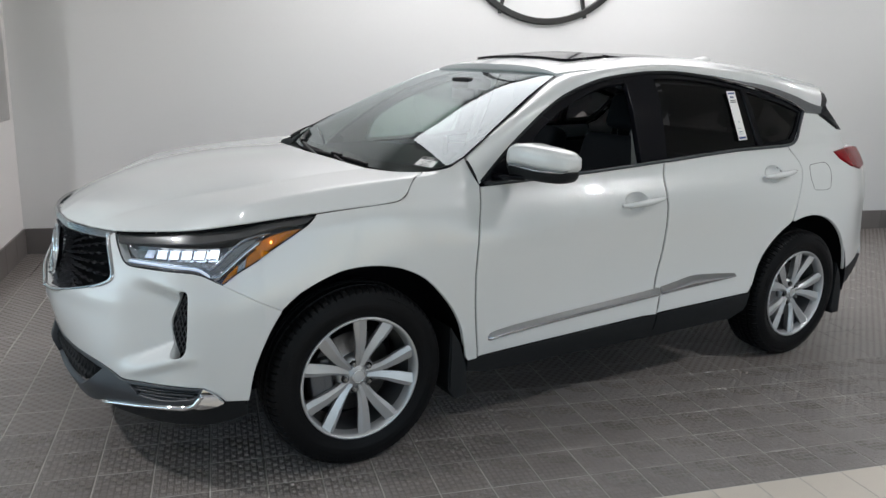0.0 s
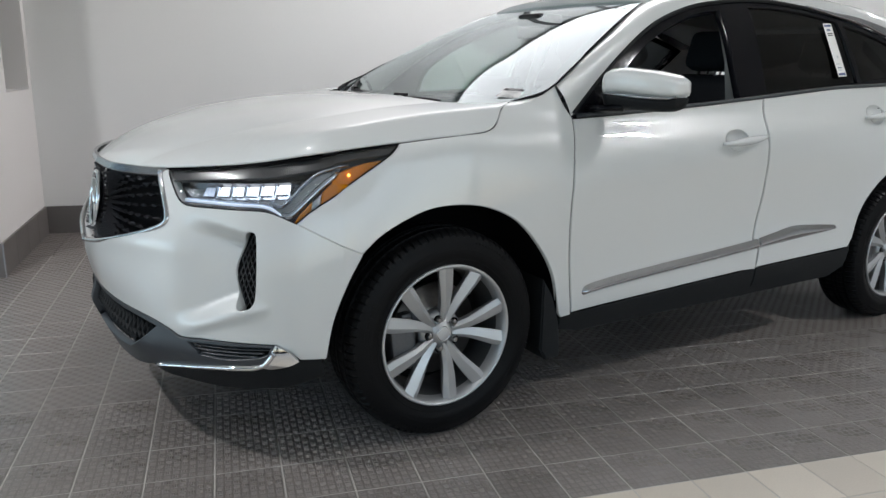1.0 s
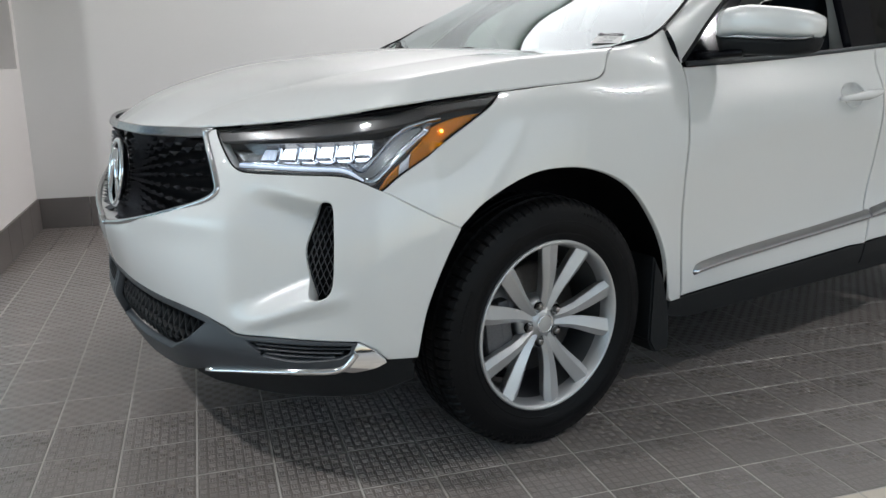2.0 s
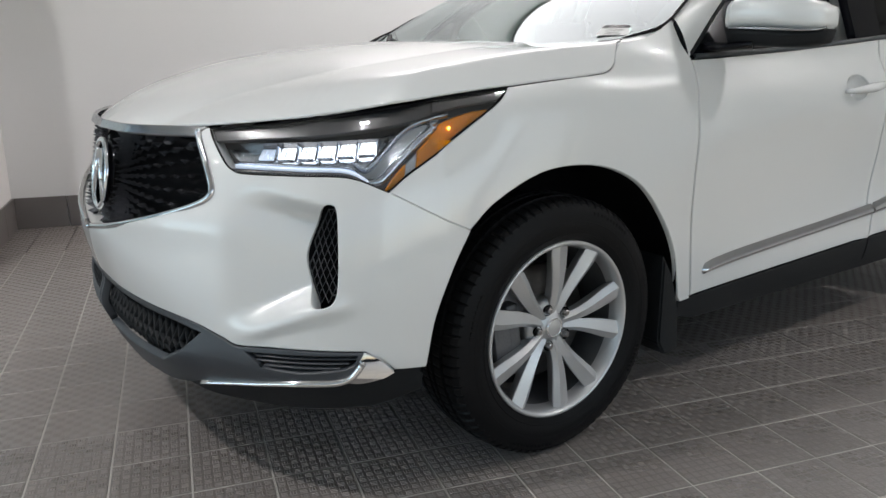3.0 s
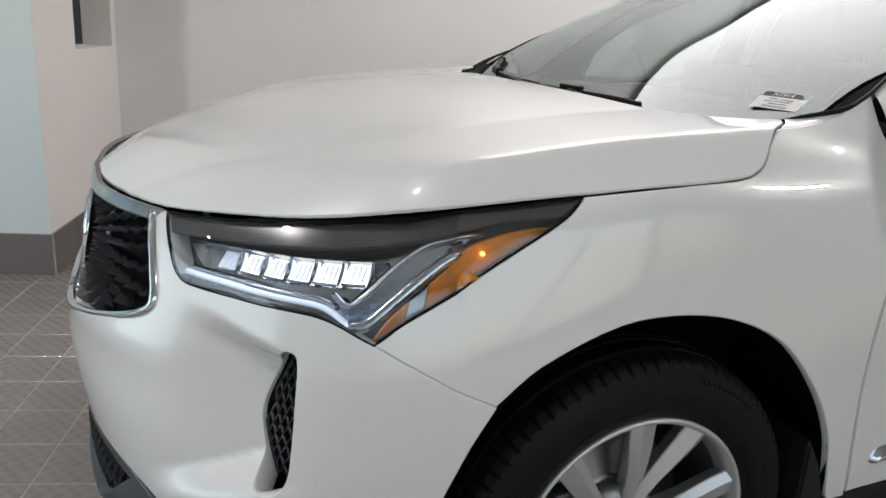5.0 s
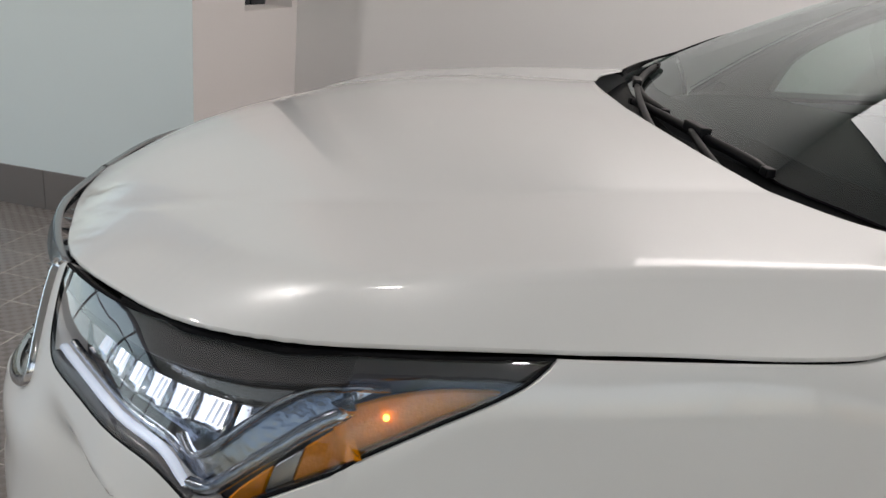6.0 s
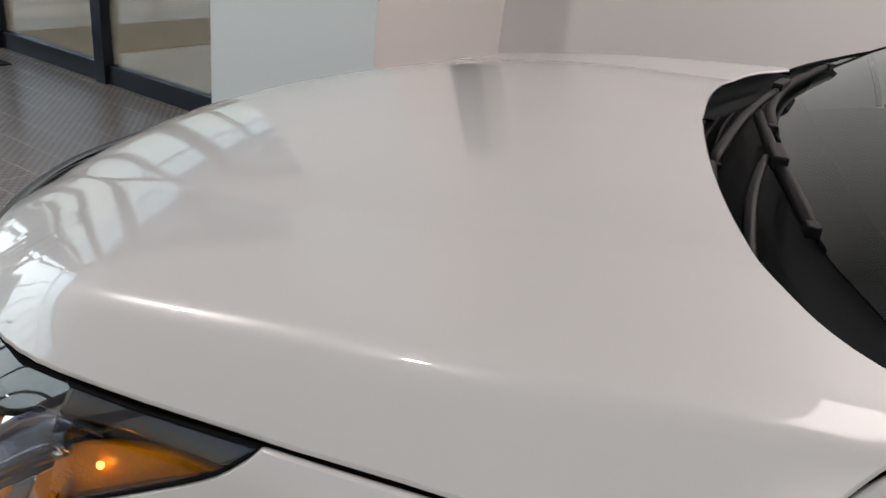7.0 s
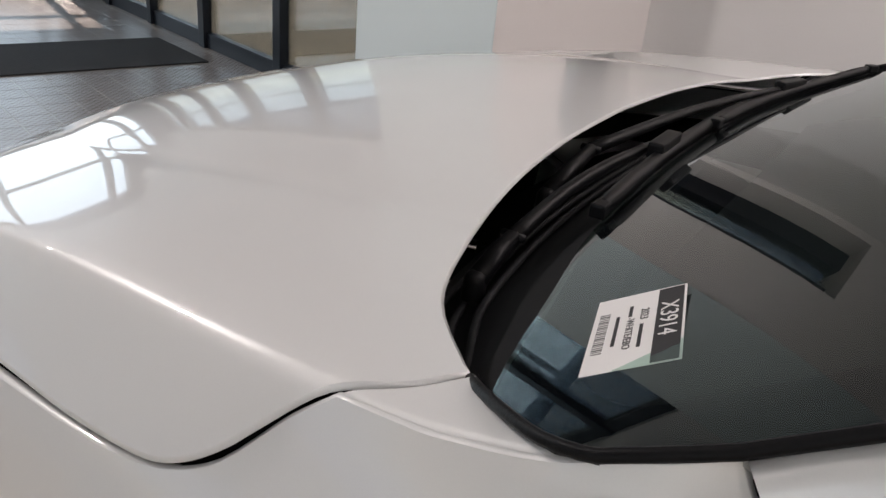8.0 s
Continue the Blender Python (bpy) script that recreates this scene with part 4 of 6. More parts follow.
panel("window_surround", dlo, house_skin, GLOSS_BLACK, car, 0.04, 0.03, 0.001, sink=0.006, holes=(pane_f, pane_r, pane_q), sides=BOTH, label="gloss black window surround")
for line, mat, lab in ((pane_f, SIDE_GLASS, "clear front door glass"), (pane_r, PRIVACY, "dark tinted rear door glass"), (pane_q, PRIVACY, "dark tinted quarter glass")):
    panel("side_window", line, house_skin, mat, car, 0.08, 0.0, 0.0, sink=0.014, sides=BOTH if mat is PRIVACY else (-1,), label=lab)
belt_line = bend([(0.60, 1.093), (1.1, 1.118), (1.636, 1.156), (2.155, 1.194), (2.612, 1.212), (2.69, 1.238), (2.75, 1.31), (2.82, 1.395)], 5)
band("belt_moulding", belt_line, house_skin, GREY_PLASTIC, car, 0.016, 0.006, sides=BOTH, label="dark moulding under the windows")
band("window_moulding", bend([(0.585, 1.10)] + [(q[0], q[1] + 0.002) for q in RAIL_OUT[1:-4]], 5), house_skin, BLACK_PLASTIC, car, 0.016, 0.006, sides=BOTH)
panel("pillar_garnish", bend([(2.1, 1.563, 0), (2.279, 1.5405), (2.50, 1.5205), (2.73, 1.4745), (2.877, 1.4325), (3.005, 1.4105, 0), (2.972, 1.375, 0), (2.829, 1.382, 0), (2.715, 1.437), (2.49, 1.499), (2.279, 1.532)], 4) + [(2.279, 1.532)], house_skin, SATIN, car, 0.04, 0.01, 0, sink=-0.010, sides=BOTH, label="satin grey pillar garnish")

# tail: spoiler, lamps, rear panel and glass
tail = [(3.55, 0.50), (4.6, 0.50), (4.6, 1.165), (3.64, 1.15), (3.60, 1.06), (3.62, 0.9), (3.60, 0.70), (3.55, 0.56)]
panel("tailgate", tail, flank, PAINT, car, 0.06, sides=BOTH, label="white tailgate half")
panel("rear_bumper", [(3.205, 0.46), (3.42, 0.50), (3.55, 0.50), (4.6, 0.50), (4.6, 0.25), (3.5, 0.28), (3.25, 0.33)], flank, BLACK_PLASTIC, car, 0.05, sides=BOTH, label="black lower rear bumper")
lamp_line = bend([(3.060, 1.162, 0), (3.20, 1.172), (3.33, 1.176, 0), (3.66, 1.158, 0), (3.68, 1.066, 0), (3.39, 1.050, 0), (3.19, 1.087), (3.10, 1.125)], 4)
panel("tail_lamp", lamp_line, flank, RED_LENS, car, 0.03, 0.03, 0.002, sink=-0.008, sides=BOTH, label="red wrap-round tail lamp")


def hatch(u, v):
    """The sloping rear window: u across, v up."""
    return 3.50 - 0.32 * v - 0.17 * abs(u) ** 3, u * (0.655 - 0.14 * v), 1.15 + 0.345 * v


panel("rear_window", [(-1, 0), (1, 0), (1, 1), (-1, 1)], hatch, PRIVACY, car, 0.12, 0.0, 0.0, label="dark rear window")
panel("rear_pillar_panel", [(0.86, 0.0), (1.0, 0.0), (1.0, 1.0), (0.86, 1.0)], hatch, GLOSS_BLACK, car, 0.06, 0.0, 0, sink=-0.004, sides=BOTH)
for sd in BOTH:
    steps = np.linspace(0, 1, 13)
    rim = [flank(3.66 + 0.94 * t, 1.158 + 0.006 * t) for t in steps]
    foot = [hatch(0.97 * (1 - t), 0.02) for t in steps]
    verts = [(x, -sd * w, z) for x, w, z in rim + foot]
    part("tailgate_ledge", mesh_of("tailgate_ledge", verts, [(i, i + 1, 14 + i, 13 + i) for i in range(12)], PAINT, True), PAINT, car)
sp = bmesh.new()
rows = []
for x, dz in ((3.05, 0.0), (3.2, 0.004), (3.33, 0.008), (3.40, 0.0), (3.405, -0.02), (3.38, -0.045), (3.2, -0.06), (3.05, -0.05)):
    rows.append([sp.verts.new((x - 0.12 * abs(k / 10) ** 2.5, k / 10 * 0.535, roof_skin(min(x - 0.12 * abs(k / 10) ** 2.5, 3.4), abs(k / 10 * 0.535))[2] + min(dz, 0.0) - 0.008)) for k in range(-10, 11)])
for a, b in zip(rows, rows[1:] + rows[:1]):
    for i in range(20):
        sp.faces.new((a[i], a[i + 1], b[i + 1], b[i]))
sp.faces.new([r[0] for r in rows])
sp.faces.new([r[-1] for r in rows])
part("spoiler", sp, PAINT, car, "white roof spoiler", True)
for sd in BOTH:
    fin = bmesh.new()
    # down the rail's end, then along the slope of the rear pillar
    front = [(3.203, 0.545, 1.520), (3.15, 0.62, 1.492), (3.075, 0.69, 1.450), (3.008, house_skin(3.008, 1.413)[1] + 0.004, 1.413), (2.972, house_skin(2.972, 1.374)[1] + 0.010, 1.374), (3.07, house_skin(3.07, 1.333)[1] + 0.012, 1.333), (3.175, house_skin(3.175, 1.284)[1] + 0.010, 1.284)]
    back = [(3.222, 0.545, 1.519), (3.195, 0.62, 1.488), (3.125, 0.69, 1.450), (3.062, house_skin(3.062, 1.420)[1] + 0.004, 1.420), (3.072, house_skin(3.072, 1.400)[1] + 0.006, 1.400), (3.12, house_skin(3.12, 1.352)[1] + 0.008, 1.352), (3.182, house_skin(3.182, 1.284)[1] + 0.008, 1.284)]
    grid = [[fin.verts.new((x + dx, -sd * (w - dw), z)) for x, w, z in line] for line, dx, dw in ((front, 0.02, 0.05), (front, 0.0, 0.0), (back, 0.0, 0.0), (back, 0.0, 0.06))]
    for p, q in zip(grid, grid[1:]):
        for i in range(6):
            fin.faces.new((p[i], p[i + 1], q[i + 1], q[i]))
    part("spoiler_fin", fin, GLOSS_BLACK, car, "gloss black spoiler side fin")
ant = bmesh.new()
for i, (x, h, q) in enumerate(((2.66, 0.0, 0.02), (2.73, 0.034, 0.028), (2.83, 0.064, 0.024), (2.89, 0.058, 0.016), (2.92, 0.0, 0.018))):
    ring_v = [ant.verts.new((x, q * c, roof_skin(x, 0.0)[2] - 0.004 + max(0, h * (1 - abs(c) ** 2)))) for c in (-1, -0.5, 0, 0.5, 1)]
    if i:
        for a in range(4):
            ant.faces.new((old[a], old[a + 1], ring_v[a + 1], ring_v[a]))
    old = ring_v
part("antenna_fin", ant, PAINT, car, "white shark fin aerial", True)

# near-black inner sheet that paints shade behind the gaps, and the wheel wells
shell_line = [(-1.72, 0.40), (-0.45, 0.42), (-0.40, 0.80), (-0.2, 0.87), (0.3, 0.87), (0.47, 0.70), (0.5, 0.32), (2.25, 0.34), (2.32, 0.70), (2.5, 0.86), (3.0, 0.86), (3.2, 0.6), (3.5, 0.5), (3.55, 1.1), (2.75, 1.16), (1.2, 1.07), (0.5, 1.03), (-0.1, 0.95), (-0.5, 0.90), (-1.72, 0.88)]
panel("inner_structure", shell_line, flank, DARK, car, 0.06, 0.0, 0, sink=0.075, sides=BOTH, label="near-black inner sheet painting shade behind the gaps")
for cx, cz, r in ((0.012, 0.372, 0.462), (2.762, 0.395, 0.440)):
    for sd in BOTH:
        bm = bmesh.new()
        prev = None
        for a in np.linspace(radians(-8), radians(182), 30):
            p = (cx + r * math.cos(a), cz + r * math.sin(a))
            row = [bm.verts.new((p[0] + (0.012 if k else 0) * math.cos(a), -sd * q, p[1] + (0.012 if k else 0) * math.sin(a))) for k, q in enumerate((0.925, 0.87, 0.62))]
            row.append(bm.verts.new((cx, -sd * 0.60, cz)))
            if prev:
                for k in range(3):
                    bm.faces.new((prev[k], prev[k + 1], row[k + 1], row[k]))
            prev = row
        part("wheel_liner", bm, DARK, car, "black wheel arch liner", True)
under = box((-0.55, -0.60, 0.25), (3.5, 0.60, 0.31), 0.03)
part("underbody", under, DARK, car, "dark underbody")
for sd in BOTH:
    for x0 in (0.425, 3.12):
        flap = bmesh.new()
        prof = [(0.0, 0.52), (0.05, 0.44), (0.085, 0.33), (0.095, 0.20), (0.03, 0.195), (0.0, 0.24)]
        for lo, hi in ((0.76, 0.928),):
            va = [flap.verts.new((x0 + a - 0.02, -sd * hi, z)) for a, z in prof]
            vb = [flap.verts.new((x0 + a - 0.02, -sd * lo, z)) for a, z in prof]
            flap.faces.new(va), flap.faces.new(vb)
            for i in range(len(prof)):
                j = (i + 1) % len(prof)
                flap.faces.new((va[i], va[j], vb[j], vb[i]))
        bmesh.ops.bevel(flap, geom=flap.edges[:], offset=0.006, segments=2, affect="EDGES")
        part("mud_flap", flap, BLACK_PLASTIC, car, "black moulded mud flap")

# ---- front bumper and lower grilles ----
BLACK_LINE = [(-0.605, 0.433), (-0.75, 0.437), (-0.86, 0.437), (-0.955, 0.434), (-1.0, 0.450), (-1.072, 0.470), (-1.187, 0.482), (-1.45, 0.487), (-1.72, 0.490)]
GRILLE = [(-1.72, 0.622), (-1.45, 0.668), (-1.187, 0.733), (-1.09, 0.764), (-1.064, 0.790), (-1.10, 0.845), (-1.173, 0.925)]
LAMP_IN = [(-1.137, 0.931), (-1.12, 0.915), (-1.079, 0.882), (-1.029, 0.846), (-0.985, 0.833), (-0.83, 0.832), (-0.676, 0.832), (-0.612, 0.823), (-0.533, 0.797)]
LAMP_TOP = [(-1.137, 0.931), (-0.9, 0.947), (-0.72, 0.967), (-0.525, 0.984), (-0.317, 1.003), (-0.162, 1.022)]
CURTAIN = bend([(-0.709, 0.775), (-0.683, 0.766), (-0.672, 0.70), (-0.669, 0.61), (-0.673, 0.565), (-0.692, 0.543), (-0.736, 0.541), (-0.757, 0.59), (-0.772, 0.648), (-0.752, 0.71), (-0.727, 0.762)], 4, True)
bumper = [(-0.318, 0.692), (-0.36, 0.628), (-0.396, 0.557), (-0.425, 0.477), (-0.446, 0.372)]
bumper = bend(bumper, 4) + [(-0.53, 0.380), (-0.562, 0.409)] + bend(BLACK_LINE, 4) + bend(GRILLE, 4) + bend(LAMP_IN, 4) + bend(SEAM_BUMPER, 4)[1:-1]
panel("front_bumper", bumper, bumper_skin, PAINT, car, 0.010, 0.05, 0.0008, holes=(CURTAIN,), sides=BOTH, label="white front bumper with sculpted corner hollows")
VENT = shrink(CURTAIN, -0.012)
# a near-black sheet behind the vent gives its depth as painted shade
panel("air_curtain", VENT, offset_skin(flank, 0.088), DARK, car, 0.02, 0.0, 0, sides=BOTH, label="near-black back of the air curtain vent, its shade in the colour")
for i in range(13):
    z = 0.540 + i * 0.0200
    zig = [(-0.792 + k * 0.0105, z + (0.0098 if (k + i) % 2 else -0.0098)) for k in range(13)]
    zig = [q for q in zig if inside(q, VENT)]
    if len(zig) > 2:
        band("vent_mesh", zig, offset_skin(flank, 0.074), VENT_BLACK, car, 0.0036, 0.006, sides=BOTH, seg=3)


def lip_skin(s, z):
    x, w, z = flank(s, z)
    k = (0.016 + 0.030 * ease(-0.95, -1.25, s)) * ease(0.48, 0.38, z) / math.hypot(x + 0.1, w)
    return x + (x + 0.1) * k, w + w * k, z


MESH_HOLE = bend([(-1.70, 0.468, 0), (-1.45, 0.470), (-1.187, 0.466), (-1.06, 0.452, 0), (-1.15, 0.395), (-1.25, 0.352, 0), (-1.5, 0.336), (-1.70, 0.330, 0)], 4) + [(-1.70, 0.330)]
SLOT = bend([(-0.93, 0.424, 0), (-0.78, 0.427), (-0.622, 0.427, 0), (-0.630, 0.405), (-0.66, 0.392, 0), (-0.78, 0.380), (-0.88, 0.388, 0)], 3) + [(-0.88, 0.388)]
CHROME_LOW = [(-1.115, 0.315), (-0.95, 0.337), (-0.835, 0.351), (-0.75, 0.357), (-0.684, 0.361), (-0.645, 0.374), (-0.612, 0.408)]
valance = bend(BLACK_LINE, 4) + [(-1.72, 0.262), (-1.5, 0.264), (-1.3, 0.280), (-1.18, 0.298)] + bend(CHROME_LOW, 3)
panel("bumper_valance", valance, lip_skin, GREY_PLASTIC, car, 0.018, 0.02, holes=(MESH_HOLE, SLOT), sides=BOTH, label="dark grey lower bumper valance")
# near-black sheets put the shade inside both openings into colour
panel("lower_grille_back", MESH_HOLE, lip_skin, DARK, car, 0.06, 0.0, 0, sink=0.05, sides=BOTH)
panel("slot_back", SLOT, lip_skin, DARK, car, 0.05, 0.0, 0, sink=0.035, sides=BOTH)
for k in range(-1, 26):
    for q in (1, -1):
        line = [(-1.72 + k * 0.034 + (t * 0.10 * q), 0.29 + 0.19 * t) for t in np.linspace(0, 1, 14)]
        line = [p for p in line if inside(p, MESH_HOLE)]
        if len(line) > 2:
            band("grille_bar", line, lip_skin, BLACK_PLASTIC, car, 0.006, 0.010, sides=BOTH, seg=3, sink=0.03)
for z0 in (0.395, 0.407, 0.418):
    line = [(s, z0 + 0.006 * (s + 0.62)) for s in np.linspace(-0.92, -0.625, 14)]
    line = [p for p in line if inside(p, SLOT)]
    band("slot_slat", line, lip_skin, GREY_PLASTIC, car, 0.006, 0.008, sides=BOTH, seg=3, sink=0.012)
under_lip = bend(CHROME_LOW[:-2], 3) + [(-0.62, 0.357), (-0.56, 0.366), (-0.533, 0.378), (-0.447, 0.370), (-0.452, 0.30), (-0.60, 0.262), (-0.9, 0.235), (-1.2, 0.222), (-1.72, 0.215), (-1.72, 0.262), (-1.5, 0.264), (-1.3, 0.280), (-1.18, 0.298)]
panel("bumper_skirt", under_lip, flank, BLACK_PLASTIC, car, 0.03, 0.03, sink=0.008, sides=BOTH, label="black lower skirt of the bumper")
band("bumper_chrome", bend(CHROME_LOW, 4), lip_skin, CHROME, car, [0.008 + 0.010 * min(1, i / 12) for i in range(25)], 0.010, sides=BOTH, label="chrome blade on the lower bumper")
panel("chrome_tip", bend([(-0.607, 0.431, 0), (-0.565, 0.411), (-0.534, 0.380, 0), (-0.565, 0.367), (-0.625, 0.357), (-0.66, 0.361, 0), (-0.640, 0.378)], 3), lip_skin, CHROME, car, 0.012, 0.008, 0, sink=-0.002, sides=BOTH, label="chrome corner tip of the bumper")

# ---- grille, emblem ----
grille_line = bend(GRILLE, 4) + [(-1.30, 0.922), (-1.72, 0.912)]
grille = panel("grille", grille_line, flank, DARK, car, 0.05, 0.0, 0, sink=0.055, sides=BOTH, label="gloss black radial pattern grille")
inner_g = shrink(grille_line, 0.014)


def tooth(bm, s, z, a, length, high, sd):
    """A faceted bar that points away from the emblem."""
    c, d = math.cos(a), math.sin(a)
    quad = [(s - c * length / 2, z - d * length / 2), (s - d * high / 2, z + c * high / 2), (s + c * length / 2, z + d * length / 2), (s + d * high / 2, z - c * high / 2)]
    skin = offset_skin(flank, 0.034)
    base = [skin(*q) for q in quad]
    tip = offset_skin(flank, 0.006)(s + c * length * 0.12, z + d * length * 0.12)
    vs = [bm.verts.new((p[0], -sd * p[1], p[2])) for p in base]
    t = bm.verts.new((tip[0], -sd * tip[1], tip[2]))
    for i in range(4):
        bm.faces.new((vs[i], vs[(i + 1) % 4], t))


for sd in BOTH:
    bm = bmesh.new()
    for i, a in enumerate(np.linspace(radians(-58), radians(52), 23)):
        r = 0.13 + (0.018 if i % 2 else 0)
        while r < 0.75:
            step = 0.034 + 0.075 * (r - 0.1)
            p = (-1.72 + r * math.cos(a), 0.77 + r * math.sin(a) * 0.80)
            if inside(p, inner_g):
                tooth(bm, p[0], p[1], a * 0.8, step * 1.45, 0.009 + 0.023 * r, sd)
            r += step
    part("grille_teeth", bm, TEETH, grille, "gloss black faceted teeth")
band("grille_frame", bend(GRILLE, 5), flank, FRAME_CHROME, car, 0.017, 0.009, sides=BOTH, label="satin chrome grille frame")
cap = bend([(-1.72, 0.904), (-1.5, 0.906), (-1.3, 0.910), (-1.172, 0.914, 0), (-1.150, 0.931, 0), (-1.3, 0.929), (-1.5, 0.924), (-1.72, 0.922)], 5) + [(-1.72, 0.922)]
panel("grille_cap", cap, flank, SATIN, car, 0.02, 0.012, 0.0, sink=-0.004, sides=BOTH, label="satin grey bar over the grille")
emblem = tagged(part("emblem_back", revolve([(0.0, 0.004), (0.09, 0.0), (0.098, -0.012)], 40, Matrix.Translation((-0.952, 0, 0.772)) @ Matrix.Rotation(radians(-80), 4, "Y") @ Matrix.Scale(0.93, 4, (0, 1, 0))), GLOSS_BLACK, car, smooth=True), "dark round badge plate")
ring_pts = [(-0.958 + 0.016 * math.sin(t), 0.088 * math.cos(t), 0.772 + 0.096 * math.sin(t)) for t in np.linspace(0, 2 * math.pi, 48, endpoint=False)]
part("emblem_ring", tube(ring_pts, 0.0085, 8, closed=True), CHROME, emblem, "chrome badge ring", True)
for q in (-1, 1):
    part("emblem_leg", tube([(-0.970, q * 0.052, 0.699), (-0.961, q * 0.030, 0.779), (-0.948, q * 0.016, 0.842)], [0.006, 0.009, 0.012], 6), CHROME, emblem, "", True)

# ---- headlamps ----
lens = bend(LAMP_IN, 4)[:-1] + bend(LAMP_LOW, 4) + bend(LAMP_TOP, 4)[::-1][1:-1]


def headlamp(sd):
    S = (sd,)
    box_ = panel("headlamp", lens, flank, LAMP_BLACK, car, 0.03, 0.02, 0.001, sink=0.055, sides=S, label="headlamp with lit white cells and amber side reflector")
    wall_v, wall_f = [], []
    line = dense(lens, 0.03)
    for q in line:
        for d in (0.002, 0.056):
            p = offset_skin(flank, d)(*q)
            wall_v.append((p[0], -sd * p[1], p[2]))
    k = len(line)
    wall_f = [(2 * i, 2 * i + 1, 2 * ((i + 1) % k) + 1, 2 * ((i + 1) % k)) for i in range(k)]
    part("housing_wall", mesh_of("housing_wall", wall_v, wall_f, LAMP_BLACK, True), LAMP_BLACK, box_)
    cover = panel("lens", lens, flank, CLEAR, box_, 0.03, 0.0, 0.0015, sink=0.001, sides=S, label="clear headlamp lens")
    cover.visible_shadow = False
    # near-black line round the lens, for the shade in its gap
    band("lens_seal", lens, flank, DARK, box_, 0.0045, 0.002, True, sides=S, sink=0.002)
    top_bezel = bend(LAMP_TOP, 4) + [(-0.20, 0.995)] + bend([(-0.30, 0.985), (-0.50, 0.950), (-0.72, 0.930), (-1.0, 0.912), (-1.125, 0.905)], 4)
    panel("upper_bezel", top_bezel, flank, LAMP_BLACK, box_, 0.03, 0.012, 0.001, sink=0.010, sides=S, label="smoked black upper bezel")
    shelf = [(-1.05, 0.878), (-1.02, 0.866), (-0.68, 0.862), (-0.62, 0.848), (-0.56, 0.900), (-0.50, 0.945), (-0.72, 0.926), (-1.0, 0.908), (-1.09, 0.900)]
    panel("reflector_bowl", shelf, flank, REFLECTOR, box_, 0.02, 0.0, 0, sink=0.050, sides=S, label="bright reflector bowl")
    brow_v = []
    for a in np.linspace(-1.03, -0.53, 26):
        for d in (0.052, 0.012):
            p = offset_skin(flank, d)(a, 0.9065 + 0.034 * (a + 0.95))
            brow_v.append((p[0], -sd * p[1], p[2]))
    part("cell_brow", mesh_of("cell_brow", brow_v, [(2 * i, 2 * i + 1, 2 * i + 3, 2 * i + 2) for i in range(25)], LAMP_BLACK, True), LAMP_BLACK, box_, "black brow over the lamp cells")
    for i in range(6):
        s, z, pw = -0.945 + i * 0.069, 0.888 + i * 0.003, 0.0265
        deep = 0.040 - 0.002 * i
        cell = panel("led_cell", bend([(s - pw, z - 0.015, 0), (s + pw * 0.7, z - 0.014, 0), (s + pw, z - 0.004, 0), (s + pw * 0.9, z + 0.013, 0), (s - pw * 0.8, z + 0.012, 0)], 1), flank, LED if i else LED_DIM, box_, 0.012, 0.014, 0.0, sink=deep, sides=S, label="lit white headlamp cell")
        for q in (-0.35, 0.15, 0.6):
            band("cell_flute", [(s + pw * q, z - 0.014), (s + pw * (q + 0.12), z + 0.012)], flank, LED_DIM, cell, 0.004, 0.003, sides=S, seg=3, sink=deep - 0.001)
        band("cell_rib", [(s + pw + 0.008, z - 0.019), (s + pw + 0.006, z + 0.018)], flank, REFLECTOR, box_, 0.006, 0.014, sides=S, seg=3, sink=deep)
        band("cell_edge", [(s - pw, z - 0.0185), (s + pw, z - 0.0175)], flank, REFLECTOR, box_, 0.005, 0.010, sides=S, seg=3, sink=deep - 0.004)
    drl = bend([(-1.015, 0.853), (-0.85, 0.850), (-0.68, 0.849), (-0.635, 0.842), (-0.590, 0.822)], 5)
    band("running_light_bar", drl, flank, LED_DIM, box_, 0.010, 0.005, sides=S, label="white running light bar", sink=0.012)
    band("bar_mirror", [(a, b - 0.009) for a, b in drl], flank, REFLECTOR, box_, 0.010, 0.004, sides=S, sink=0.016)
    band("bar_mirror", [(a, b + 0.009) for a, b in drl[:-4]], flank, REFLECTOR, box_, 0.008, 0.004, sides=S, sink=0.022)
    wing = [(-0.64, 0.868), (-0.60, 0.852), (-0.565, 0.872), (-0.505, 0.925), (-0.45, 0.953), (-0.34, 0.966), (-0.365, 0.950), (-0.43, 0.918), (-0.50, 0.866), (-0.553, 0.826), (-0.60, 0.828), (-0.66, 0.846)]
    panel("wing_mirror", wing, flank, REFLECTOR, box_, 0.02, 0.0, 0, sink=0.030, sides=S, label="silvered wing of the headlamp")
    vee = bend([(-0.590, 0.822), (-0.553, 0.826), (-0.50, 0.866), (-0.43, 0.918), (-0.365, 0.950)], 5)
    band("light_guide", vee, flank, REFLECTOR, box_, 0.019, 0.006, sides=S, label="chrome light guide", sink=0.014)
    vee2 = bend([(-0.64, 0.868), (-0.60, 0.852), (-0.565, 0.872), (-0.505, 0.925), (-0.45, 0.953), (-0.33, 0.968)], 5)
    band("inner_trim", vee2, flank, REFLECTOR, box_, 0.010, 0.006, sides=S, sink=0.022)
    band("lower_trim", bend([(-1.02, 0.840), (-0.80, 0.838), (-0.66, 0.836), (-0.575, 0.810)], 5), flank, LAMP_BLACK, box_, 0.014, 0.008, sides=S, sink=0.010)
